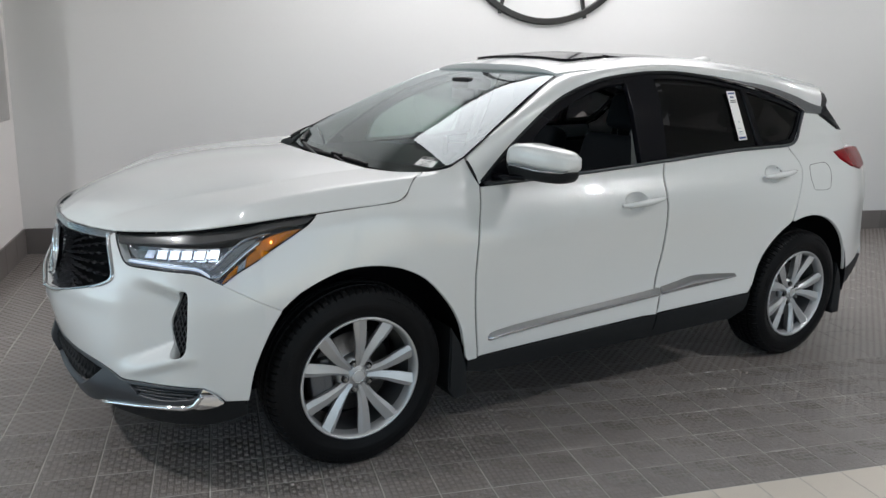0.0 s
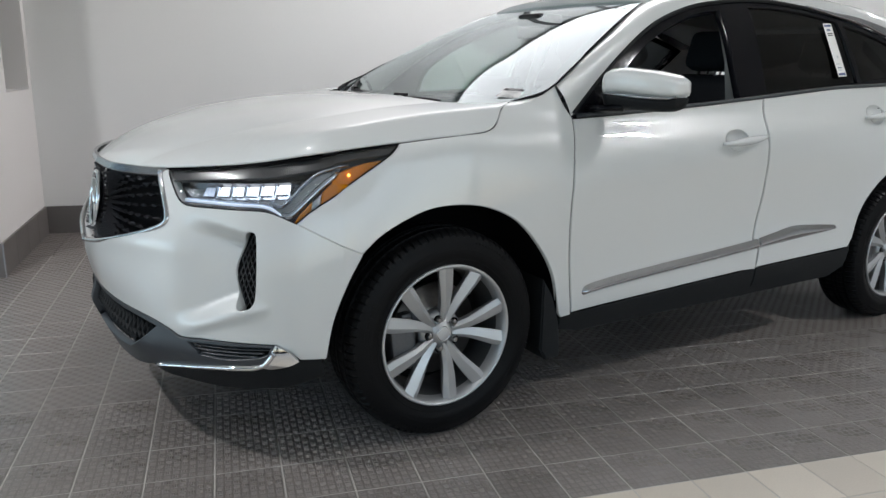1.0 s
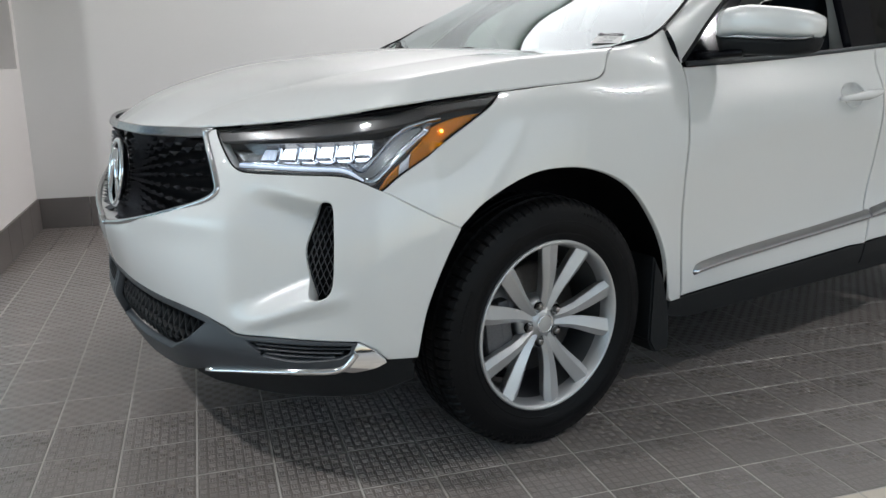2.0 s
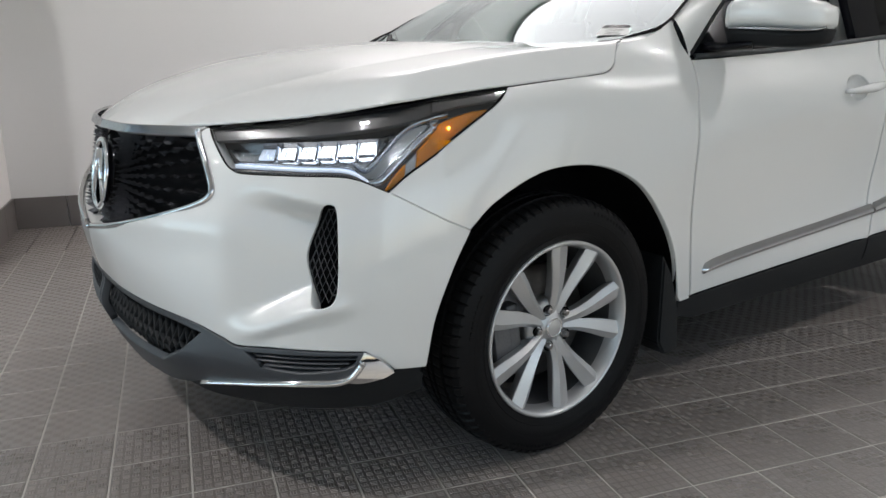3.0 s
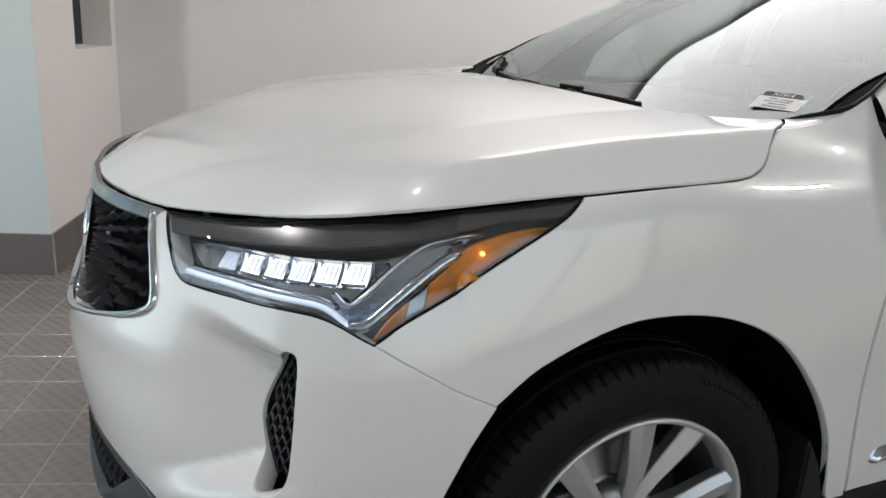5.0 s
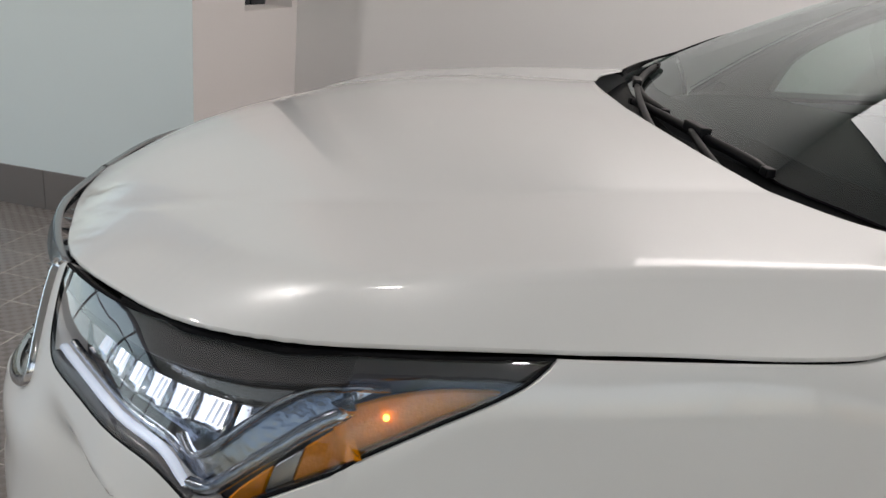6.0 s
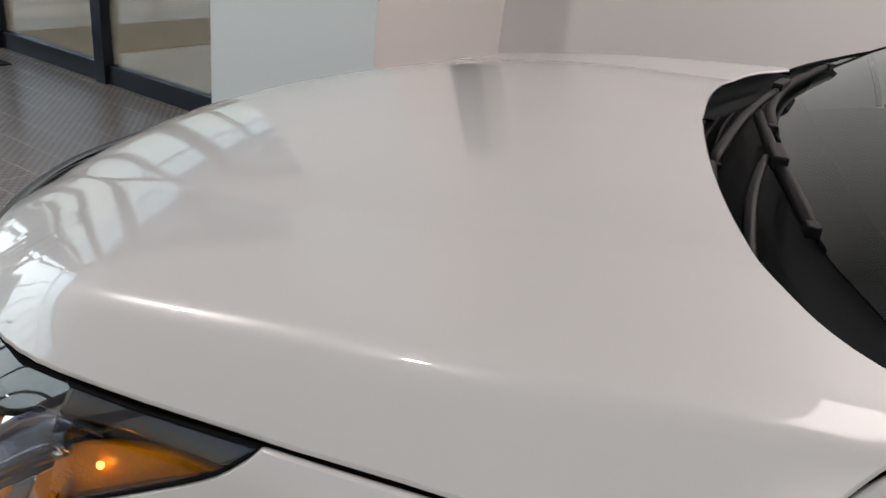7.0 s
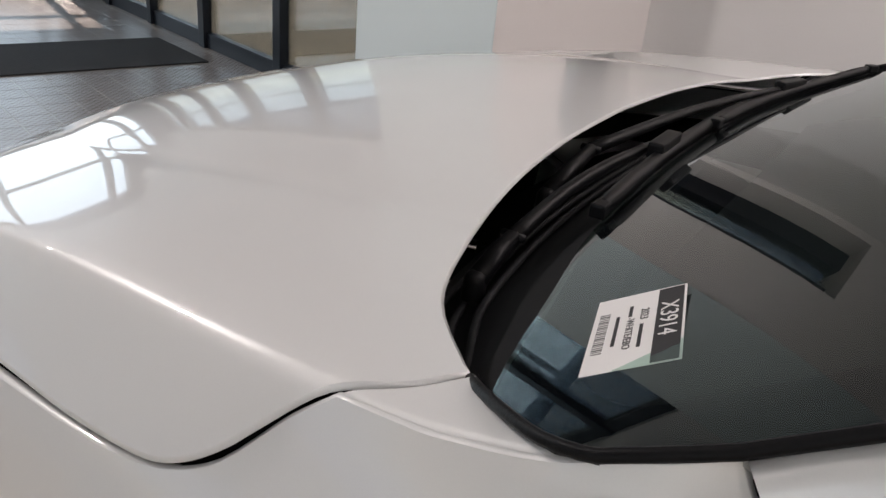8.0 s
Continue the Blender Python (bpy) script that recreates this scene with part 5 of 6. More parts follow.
    upper = bend([(-0.445, 0.853, 0), (-0.40, 0.876), (-0.28, 0.941), (-0.212, 0.978, 0), (-0.28, 0.970), (-0.365, 0.943), (-0.44, 0.890, 0)], 3)
    lower = bend([(-0.538, 0.802, 0), (-0.515, 0.812), (-0.482, 0.832, 0), (-0.478, 0.862, 0), (-0.515, 0.830)], 3)
    middle = bend([(-0.480, 0.833, 0), (-0.447, 0.852, 0), (-0.442, 0.888, 0), (-0.476, 0.862, 0)], 2)
    panel("amber_reflector", upper, flank, AMBER, box_, 0.014, 0.01, 0.001, sink=0.028, sides=S, label="amber side reflector")
    panel("amber_reflector", lower, flank, AMBER, box_, 0.014, 0.01, 0.001, sink=0.026, sides=S, label="amber side reflector")
    panel("clear_reflector", middle, flank, SATIN, box_, 0.014, 0.01, 0.001, sink=0.028, sides=S, label="clear silvered side reflector")
    p = offset_skin(flank, 0.022)(-0.332, 0.937)
    lit = bmesh.new()
    bmesh.ops.create_icosphere(lit, subdivisions=2, radius=0.0036, matrix=Matrix.Translation((p[0], -sd * p[1], p[2])))
    part("amber_bulb", lit, BULB, box_, "glowing amber bulb", True)


for sd in BOTH:
    headlamp(sd)

# ---- chrome strips, handles, mirrors ----
STRIP_TOP = ((0.592, 0.62, 0.68, 1.0, 1.3, 1.622), (0.452, 0.461, 0.470, 0.493, 0.511, 0.534))
STRIP_LOW = ((0.592, 0.62, 0.72, 1.0, 1.3, 1.622), (0.432, 0.434, 0.443, 0.462, 0.480, 0.500))
BACK_TOP = ((1.634, 1.74, 1.86, 2.05, 2.19), (0.536, 0.552, 0.570, 0.560, 0.546))
BACK_LOW = ((1.634, 1.9, 2.10, 2.19), (0.501, 0.519, 0.530, 0.540))


def door_strip(name, top, low, owner, label, rounded, n=72, k=15):
    """A chrome bar on the door's skin: a rounded upper face, a soft crease and a lower face, closed at both ends."""
    verts, faces = [], []
    x0, x1 = top[0][0], top[0][-1]
    for i in range(n + 1):
        x = x0 + (x1 - x0) * i / n
        a, b = spline(*top, x) + 0.004, spline(*low, x) - 0.006
        near = x - x0 if rounded else x1 - x
        full = math.sqrt(max(0.0, 1 - (1 - min(1.0, near / 0.012)) ** 2))
        mid, half = (a + b) / 2, max(0.002, (a - b) / 2 * (0.5 + 0.5 * full) + 0.002)
        for j in range(k):
            q = -math.cos(math.pi * j / (k - 1))
            p = side_skin(x, mid + half * q)
            rise = 1.1 * min(1.0, (1 + q) / 0.5, (1 - q) / 1.1) * (1 - 0.2 * q * q)
            verts.append((p[0], -(p[1] - 0.003 + (0.002 + 0.013 * rise) * full), p[2]))
    for i in range(n):
        for j in range(k - 1):
            faces.append((i * k + j, (i + 1) * k + j, (i + 1) * k + j + 1, i * k + j + 1))
    return part(name, mesh_of(name, verts, faces, FRAME_CHROME, True), FRAME_CHROME, owner, label)


door_strip("front_door_strip", STRIP_TOP, STRIP_LOW, door_f, "chrome strip low on the door", True)
door_strip("rear_door_strip", BACK_TOP, BACK_LOW, door_r, "chrome strip sweeping up at its end", False)


def door_handle(x, z, owner, cup):
    cx, cz = sum(q[0] for q in cup) / len(cup), sum(q[1] for q in cup) / len(cup)

    def bowl(a, b):
        p = side_skin(a, b)
        r = min(1.0, ((a - cx) / 0.076) ** 2 + ((b - cz) / 0.042) ** 2)
        return p[0], p[1] - 0.033 * (1 - r), p[2]
    panel("handle_cup", cup, bowl, PAINT, owner, 0.010, 0.0, 0, sink=0.001)
    pts, rad = [], []
    for t in np.linspace(-1, 1, 15):
        q = np.array(side_skin(x + 0.02 + t * 0.135, z + 0.012 * t))
        pts.append((q[0], -(q[1] + 0.012 + 0.022 * (1 - t * t)), q[2]))
        rad.append(0.009 + 0.0125 * (1 - abs(t)) ** 0.6)
    part("door_handle", tube(pts, rad, 10, 0.8), PAINT, owner, "white pull handle", True)


door_handle(1.425, 0.982, door_f, CUP_F)
door_handle(2.436, 1.070, door_r, CUP_R)
fuel = bend([(2.735, 1.085), (2.76, 1.105), (2.90, 1.112), (2.935, 1.08), (2.93, 0.985), (2.90, 0.965), (2.78, 0.970), (2.755, 1.0), (2.735, 1.04)], 4, True)
# the flap's gap is drawn as a near-black line, its shade in the colour
band("fuel_flap_gap", fuel, side_skin, DARK, car, 0.004, 0.0008, True, seg=3)


def mirror(sd):
    holder = part("mirror_arm", tube([(0.66, -sd * 0.815, 1.118), (0.70, -sd * 0.875, 1.120), (0.735, -sd * 0.93, 1.128)], [0.030, 0.024, 0.030], 10, 0.55), GLOSS_BLACK, car, "gloss black mirror arm", True)
    # the shell: sections from the inner to the outer end
    secs = [(0.868, 0.685, 0.090, 0.118, 1.196, 0.050), (0.885, 0.683, 0.12, 0.118, 1.202, 0.062), (0.94, 0.690, 0.15, 0.112, 1.203, 0.066), (1.02, 0.715, 0.155, 0.110, 1.196, 0.063), (1.075, 0.745, 0.145, 0.112, 1.190, 0.057), (1.105, 0.775, 0.11, 0.115, 1.186, 0.045), (1.116, 0.80, 0.06, 0.12, 1.184, 0.028)]
    for nm, mat, lo, hi, lab in (("mirror_cap", PAINT, -0.42, 1.0, "white mirror cap"), ("mirror_base", BLACK_PLASTIC, -1.28, -0.47, "black lower mirror shell")):
        verts, faces, k = [], [], 18
        for w, x0, dx, _, zc, hz in secs:
            for i in range(k):
                a = 2 * math.pi * i / k
                cx, cz = math.cos(a), math.sin(a)
                bx = math.copysign(abs(cx) ** 0.5, cx) * (1 if cz > -0.3 else 0.86)
                bz = math.copysign(abs(cz) ** 0.50, cz) * (1.0 if cz > 0 else 1.28)
                bz = min(hi, max(lo, bz))
                verts.append((x0 + dx / 2 + bx * dx / 2 * (1 if nm == "mirror_cap" else 0.96), -sd * w, zc + bz * hz))
        for j in range(len(secs) - 1):
            for i in range(k):
                faces.append((j * k + i, j * k + (i + 1) % k, (j + 1) * k + (i + 1) % k, (j + 1) * k + i))
        faces += [tuple(range(k)), tuple(range((len(secs) - 1) * k, len(secs) * k))]
        me = mesh_of(nm, verts, faces, mat)
        b = bmesh.new()
        b.from_mesh(me)
        bmesh.ops.bevel(b, geom=[e for e in b.edges if len(e.link_faces) == 2 and e.calc_face_angle(0) > 0.9], offset=0.006, segments=2, affect="EDGES")
        part(nm, b, mat, holder, lab, True)
    mid = [(x0 + 0.001, -sd * w, zc - hz * 0.445) for w, x0, dx, _, zc, hz in secs]
    part("mirror_trim", tube(mid, 0.004, 6), SATIN, holder, "", True)


for sd in BOTH:
    mirror(sd)

# ---- wheels ----
def wheel(x, sd, first=None):
    m = pose(x, -sd * 0.815, 0.365, 90, 0, 0 if sd > 0 else 180)
    if first:
        return copy_thing(first, m)
    hub = new("wheel")
    hub.parent = car
    prof = [(0.236, 0.094), (0.250, 0.100), (0.262, 0.108), (0.285, 0.1145), (0.292, 0.1165), (0.300, 0.1165), (0.318, 0.115), (0.334, 0.110), (0.345, 0.105), (0.351, 0.103), (0.357, 0.096), (0.362, 0.088), (0.3655, 0.074), (0.367, 0.060), (0.358, 0.058), (0.358, 0.050), (0.3685, 0.048), (0.369, 0.018), (0.360, 0.016), (0.360, 0.008), (0.3695, 0.006)]
    prof = prof + [(r, -h) for r, h in prof[::-1]]
    seg = 480
    shoulder = {i for i, (r, h) in enumerate(prof) if 0.3505 < r and 0.0595 < abs(h) < 0.1035}
    mid = {i for i, (r, h) in enumerate(prof) if r > 0.3684}
    verts, faces, k = [], [], len(prof)
    for i in range(seg):
        a = 2 * math.pi * i / seg
        for j, (r, h) in enumerate(prof):
            if j in shoulder and i % 6 == 0:
                r -= 0.0055
            if j in mid and (i + 3) % 6 == 0:
                r -= 0.002
            verts.append((r * math.cos(a), r * math.sin(a), h))
    for i in range(seg):
        q = (i + 1) % seg
        faces += [(i * k + j, i * k + j + 1, q * k + j + 1, q * k + j) for j in range(k - 1)]
    tyre = part("tyre", mesh_of("tyre", verts, faces, RUBBER, True), RUBBER, hub, "black road tyre with ribbed shoulder")
    me = tyre.data
    me.polygons.foreach_set("use_smooth", [p.index % (k - 1) < 8 or p.index % (k - 1) > k - 10 for p in me.polygons])
    for rr, hw in ((0.306, 0.1165), (0.272, 0.1115)):
        part("sidewall_rib", revolve([(rr - 0.002, hw - 0.001), (rr, hw + 0.0012), (rr + 0.002, hw - 0.001)], 96), RUBBER, hub, "", True)
    # raised bars where the sidewall carries small writing
    for a0, n, rr in ((62, 9, 0.318), (148, 12, 0.330), (236, 7, 0.318), (318, 11, 0.330)):
        bars = bmesh.new()
        for i in range(n):
            box((-0.0035, -0.0055, 0.1095 if rr > 0.32 else 0.1135), (0.0035, 0.0055, 0.1125 if rr > 0.32 else 0.1165), 0, bars, Matrix.Rotation(radians(a0 + i * 2.4), 4, "Z") @ Matrix.Translation((0, rr, 0)))
        tagged(part("sidewall_lettering", bars, RUBBER, hub), kind="stuff")
    rim_prof = [(0.252, 0.098), (0.252, 0.106), (0.249, 0.1085), (0.245, 0.1085), (0.241, 0.105), (0.237, 0.097), (0.232, 0.080), (0.229, 0.062)]
    part("rim", revolve(rim_prof, 96), ALLOY, hub, "silver ten spoke alloy rim", True)
    part("rim_barrel", revolve([(0.229, 0.062), (0.224, 0.03), (0.218, -0.02), (0.222, -0.09), (0.243, -0.10)], 72), BARREL, hub, "alloy inner barrel with the shade of its depth in the colour", True)
    # spokes: five pairs of bladed bars
    for i in range(10):
        a = radians(75 + 72 * (i // 2) + (15.5 if i % 2 else -15.5))
        root = radians(75 + 72 * (i // 2) + (9 if i % 2 else -9))
        bm, rows = bmesh.new(), []
        lean = 0.012 if i % 2 else -0.012
        for t in np.linspace(0, 1, 9):
            r = 0.040 + 0.199 * t
            ang = root + (a - root) * ease(0, 1, t)
            wd = spline((0, 0.25, 0.6, 0.85, 1), (0.018, 0.018, 0.0245, 0.028, 0.028), t)
            top_z = spline((0, 0.2, 0.6, 1), (0.070, 0.079, 0.092, 0.101), t)
            mid_z = top_z - 0.001
            c, s = math.cos(ang), math.sin(ang)

            def at(off, z):
                return bm.verts.new((c * r - s * off, s * r + c * off, z))
            ridge = wd * (0.3 if lean > 0 else -0.3)
            rows.append([at(-wd, mid_z - 0.012), at(-wd * 0.95, mid_z - 0.009), at(ridge, top_z), at(wd * 0.95, mid_z - 0.009), at(wd, mid_z - 0.012), at(wd * 0.55, mid_z - 0.045), at(-wd * 0.55, mid_z - 0.045)])
        for p, q in zip(rows, rows[1:]):
            for j in range(7):
                bm.faces.new((p[j], p[(j + 1) % 7], q[(j + 1) % 7], q[j]))
        bm.faces.new(rows[0]), bm.faces.new(rows[-1])
        part("spoke", bm, ALLOY, hub)
    part("hub_face", revolve([(0.0, 0.072), (0.034, 0.072), (0.036, 0.068), (0.066, 0.064), (0.080, 0.050), (0.082, 0.02), (0.0, 0.02)], 60), ALLOY, hub, "", True)
    part("centre_cap", revolve([(0.0, 0.078), (0.024, 0.078), (0.030, 0.0765), (0.032, 0.070)], 40), ALLOY, hub, "silver centre cap", True)
    part("cap_ring", revolve([(0.0235, 0.0775), (0.0245, 0.0792), (0.0265, 0.0792), (0.0275, 0.0772)], 40), CHROME, hub, "", True)
    for i in range(5):
        an = radians(111 + 72 * i)
        nm = Matrix.Translation((0.0555 * math.cos(an), 0.0555 * math.sin(an), 0))
        part("nut_pocket", revolve([(0.0, 0.0655), (0.0145, 0.0655), (0.016, 0.070)], 18, nm), DARK, hub)
        part("lug_nut", revolve([(0.0, 0.082), (0.006, 0.082), (0.0095, 0.079), (0.0105, 0.066)], 6, nm), STEEL, hub, "steel lug nut")
    part("brake_disc", revolve([(0.075, 0.01), (0.08, 0.028), (0.085, 0.01), (0.165, 0.010), (0.166, -0.014), (0.08, -0.014)], 60), STEEL, hub, "grey steel brake disc", True)
    cal = bmesh.new()
    box((-0.05, -0.085, -0.035), (0.035, 0.085, 0.035), 0.012, cal, Matrix.Rotation(radians(188), 4, "Z") @ Matrix.Translation((0.150, 0, 0.012)))
    box((-0.02, -0.10, -0.02), (0.02, 0.10, 0.02), 0.008, cal, Matrix.Rotation(radians(188), 4, "Z") @ Matrix.Translation((0.118, 0, 0.028)))
    part("brake_caliper", cal, CAST, hub, "cast grey brake caliper")
    part("wheel_back", revolve([(0.0, -0.03), (0.21, -0.06)], 40), DARK, hub)
    hub.matrix_basis = m
    return hub


w0 = wheel(0.006, 1)
wheel(2.751, 1, w0)
wheel(0.0, -1, w0)
wheel(2.751, -1, w0)

# ---- wipers ----
def on_glass(x, w, up):
    p = np.array(shield_skin(x, w))
    n = skin_normal(shield_skin, x, w, p - MID)
    p = p + n * up
    return (p[0], -p[1], p[2])


def bar(points, sizes, up=(0, 0, 1)):
    """A pressed bar of flat oval section along points; sizes: half width and half height at each."""
    pts = [Vector(p) for p in points]
    bm, rings = bmesh.new(), []
    for i, p in enumerate(pts):
        d = (pts[min(i + 1, len(pts) - 1)] - pts[max(i - 1, 0)]).normalized()
        side = d.cross(Vector(up)).normalized()
        top = side.cross(d)
        w, h = sizes[i]
        rings.append([bm.verts.new(p + side * w * a + top * h * b) for a, b in ((1, -0.9), (1, 0.3), (0.62, 0.92), (0, 1.05), (-0.62, 0.92), (-1, 0.3), (-1, -0.9))])
    for a, b in zip(rings, rings[1:]):
        for k in range(7):
            bm.faces.new((a[k], a[(k + 1) % 7], b[(k + 1) % 7], b[k]))
    bm.faces.new(rings[0]), bm.faces.new(rings[-1])
    return bm


def wiper(pivot, knuckle, joint, blade, lift):
    """A head on the pivot, an arm that springs from its knuckle to the joint, and the blade it presses on the glass; points are (x, w)."""
    low, mid, high = lift
    a, k, j = Vector(on_glass(*pivot, low)), Vector(on_glass(*knuckle, mid)), Vector(on_glass(*joint, high))
    whole = part("wiper", bar([a, a.lerp(k, 0.5) + Vector((0, 0, 0.004)), k], [(0.012, 0.008), (0.010, 0.008), (0.009, 0.007)]), WIPER, car, "black wiper arm and blade", True)
    run = [k.lerp(j, t) + Vector((-0.010, 0, 0.006)) * math.sin(math.pi * t) for t in np.linspace(0, 1, 14)]
    part("arm", bar(run, [(0.009 - 0.003 * t, 0.007 - 0.003 * t) for t in np.linspace(0, 1, 14)]), WIPER, whole, "", True)
    part("pivot_cap", revolve([(0.0, 0.010), (0.006, 0.0095), (0.010, 0.007), (0.012, 0.0), (0.013, -0.02)], 20, Matrix.Translation(a)), WIPER, whole, "", True)
    part("knuckle_pin", tube([k + Vector((-0.014, 0, 0)), k + Vector((0.014, 0, 0))], 0.005, 8), WIPER, whole, "", True)
    line = bend(blade, 7)
    n = len(line)
    full = [min(1.0, 0.25 + 9 * min(i, n - 1 - i) / n) for i in range(n)]
    part("blade", bar([on_glass(*q, 0.013) for q in line], [(0.004 + 0.005 * f, 0.004 + 0.004 * f) for f in full]), WIPER, whole, "", True)
    part("blade_rubber", tube([on_glass(*q, 0.003) for q in line], 0.003, 6, 1.4), RUBBER, whole, "", True)
    for end in (0, -1):
        tip = bmesh.new()
        d = math.atan2(-(line[-1][1] - line[-2][1]), line[-1][0] - line[-2][0]) if end else math.atan2(-(line[1][1] - line[0][1]), line[1][0] - line[0][0])
        box((-0.012, -0.0085, -0.009), (0.012, 0.0085, 0.007), 0.003, tip, Matrix.Translation(on_glass(*line[end], 0.012)) @ Matrix.Rotation(d, 4, "Z"))
        part("blade_tip", tip, WIPER, whole)
    clip = bmesh.new()
    at = min(range(1, n - 1), key=lambda i: math.hypot(line[i][0] - joint[0], line[i][1] - joint[1]))
    d = math.atan2(-(line[at + 1][1] - line[at - 1][1]), line[at + 1][0] - line[at - 1][0])
    box((-0.045, -0.011, -0.012), (0.045, 0.011, 0.010), 0.004, clip, Matrix.Translation(on_glass(*line[at], 0.024)) @ Matrix.Rotation(d, 4, "Z"))
    part("blade_clip", clip, WIPER, whole)


wiper((0.200, 0.530), (0.206, 0.455), (0.239, 0.130), [(0.270, 0.385), (0.262, 0.26), (0.252, 0.12), (0.247, -0.10), (0.245, -0.304)], (-0.004, 0.014, 0.028))
wiper((0.163, 0.295), (0.168, 0.158), (0.296, -0.440), [(0.258, -0.10), (0.268, -0.28), (0.300, -0.45), (0.345, -0.56), (0.405, -0.645)], (0.012, 0.040, 0.022))
# ribs of the cowl
for off in (0.012, 0.045, 0.085):
    line = [(x - off * 0.8 + 0.02, w) for x, w in bend([(0.20, -0.55), (0.165, -0.3), (0.155, 0.0), (0.165, 0.3), (0.205, 0.55), (0.27, 0.69)], 6)]
    part("cowl_rib", tube([on_glass(x, w, -0.022 - off * 0.1) for x, w in line], 0.005, 6), BLACK_PLASTIC, car, "", True)

# ---- the stock tag inside the windscreen ----
TA, TB, TD = Vector((0.4274, -0.6131, 1.1831)), Vector((0.4557, -0.7109, 1.1816)), Vector((0.372, -0.6361, 1.150))
e1 = (TB - TA).normalized()
up_ = (TA - TD) - e1 * (TA - TD).dot(e1)
e2 = up_.normalized()
TAG_W, TAG_H = 0.121, 0.076
TD = TD + e1.cross(e2) * 0.006
show = 0.855
tag_m = Matrix((
    (e1.x, e2.x, e1.cross(e2).x, TD.x), (e1.y, e2.y, e1.cross(e2).y, TD.y), (e1.z, e2.z, e1.cross(e2).z, TD.z), (0, 0, 0, 1))) @ Matrix.Scale(show, 4)


def flat(name, lo, hi, mat, parent, thick=0.0003, label=""):
    return part(name, box((lo[0], lo[1], 0), (hi[0], hi[1], thick)), mat, parent, label)


def lettering(name, body, size, at, mat, parent):
    """Letters as a mesh, lying in the plane of their parent."""
    cu = bpy.data.curves.new(name, "FONT")
    cu.body, cu.size, cu.extrude = body, size, 0.00015
    ob = bpy.data.objects.new(name, cu)
    scene.collection.objects.link(ob)
    bpy.context.view_layer.update()
    me = bpy.data.meshes.new_from_object(ob.evaluated_get(bpy.context.evaluated_depsgraph_get()))
    bpy.data.objects.remove(ob)
    me.materials.clear()
    me.materials.append(mat)
    out = part(name, me, mat, parent)
    out.matrix_local = Matrix.Translation(at)
    return out


tag = tagged(flat("stock_tag", (0, 0), (TAG_W, TAG_H), PAPER, None), "white stock tag with black header at the foot of the windscreen", "tag")
flat("header", (0.002, TAG_H - 0.023), (TAG_W - 0.002, TAG_H - 0.002), INK, tag, 0.0006, "black header strip")
lettering("header_text", "X3914", 0.0205, (0.027, TAG_H - 0.0195, 0.0008), PAPER, tag)
lettering("text_line", "2023", 0.0095, (0.030, 0.0400, 0.0005), INK, tag)
flat("text_bar", (0.056, 0.0405), (0.092, 0.0435), INK, tag, 0.0005)
flat("text_bar", (0.022, 0.0295), (0.040, 0.0325), INK, tag, 0.0005)
lettering("text_line", "-WHITE/EBO", 0.0090, (0.042, 0.0292, 0.0005), INK, tag)
flat("text_bar", (0.036, 0.0195), (0.084, 0.0225), INK, tag, 0.0005)
for i in range(22):
    w_ = (0.0010, 0.0016, 0.0007)[(i * 7) % 3]
    flat("bar", (0.028 + i * 0.0030, 0.0045), (0.028 + i * 0.0030 + w_, 0.0135), INK, tag, 0.0005)
tag.matrix_world = tag_m

# ---- the price sheet on the rear side glass ----
q = [house_skin(2.220, 1.492), house_skin(2.288, 1.496), house_skin(2.202, 1.243)]
q = [Vector((p[0], -p[1] - 0.001, p[2])) for p in q]
f1 = (q[1] - q[0]).normalized()
f2 = (q[0] - q[2])
f2 = (f2 - f1 * f2.dot(f1)).normalized()
sheet_m = Matrix(((f1.x, f2.x, f1.cross(f2).x, q[2].x), (f1.y, f2.y, f1.cross(f2).y, q[2].y), (f1.z, f2.z, f1.cross(f2).z, q[2].z), (0, 0, 0, 1)))
price = tagged(flat("window_sticker", (0, 0), (0.066, 0.268), PAPER, None), "narrow white price sheet on the dark rear window", "sticker")
NAVY_GREY = material("grey_blue_print", (0.16, 0.19, 0.27), 0.6, grain=0.3, grain_size=700)
PALE_PRINT = material("pale_grey_print", (0.48, 0.50, 0.53), 0.6, grain=0.3, grain_size=700)
for x0, x1, lo, hi, mat in ((0.007, 0.059, 0.251, 0.260, BLUE_INK), (0.018, 0.046, 0.229, 0.240, NAVY_GREY), (0.014, 0.054, 0.214, 0.219, INK), (0.014, 0.054, 0.205, 0.210, INK), (0.032, 0.044, 0.094, 0.104, PALE_PRINT), (0.012, 0.040, 0.062, 0.066, PALE_PRINT), (0.016, 0.046, 0.042, 0.047, NAVY_GREY), (0.016, 0.046, 0.031, 0.035, PALE_PRINT), (0.007, 0.059, 0.007, 0.018, BLUE_INK)):
    flat("print_bar", (x0, lo), (x1, hi), mat, price, 0.0005)
price.matrix_world = sheet_m

# ---- cabin ----
dash = bmesh.new()
rows = []
for x, z in ((0.31, 1.05), (0.40, 1.085), (0.50, 1.112), (0.60, 1.125), (0.80, 1.130), (0.98, 1.115), (1.05, 1.06), (1.04, 0.95), (1.00, 0.70), (0.6, 0.6)):
    rows.append([dash.verts.new((x + 0.05 * (1 - (k / 8) ** 2) * 0.3, k / 8 * 0.70, z - 0.02 * abs(k / 8) ** 2)) for k in range(-8, 9)])
for a, b in zip(rows, rows[1:]):
    for i in range(16):
        dash.faces.new((a[i], a[i + 1], b[i + 1], b[i]))
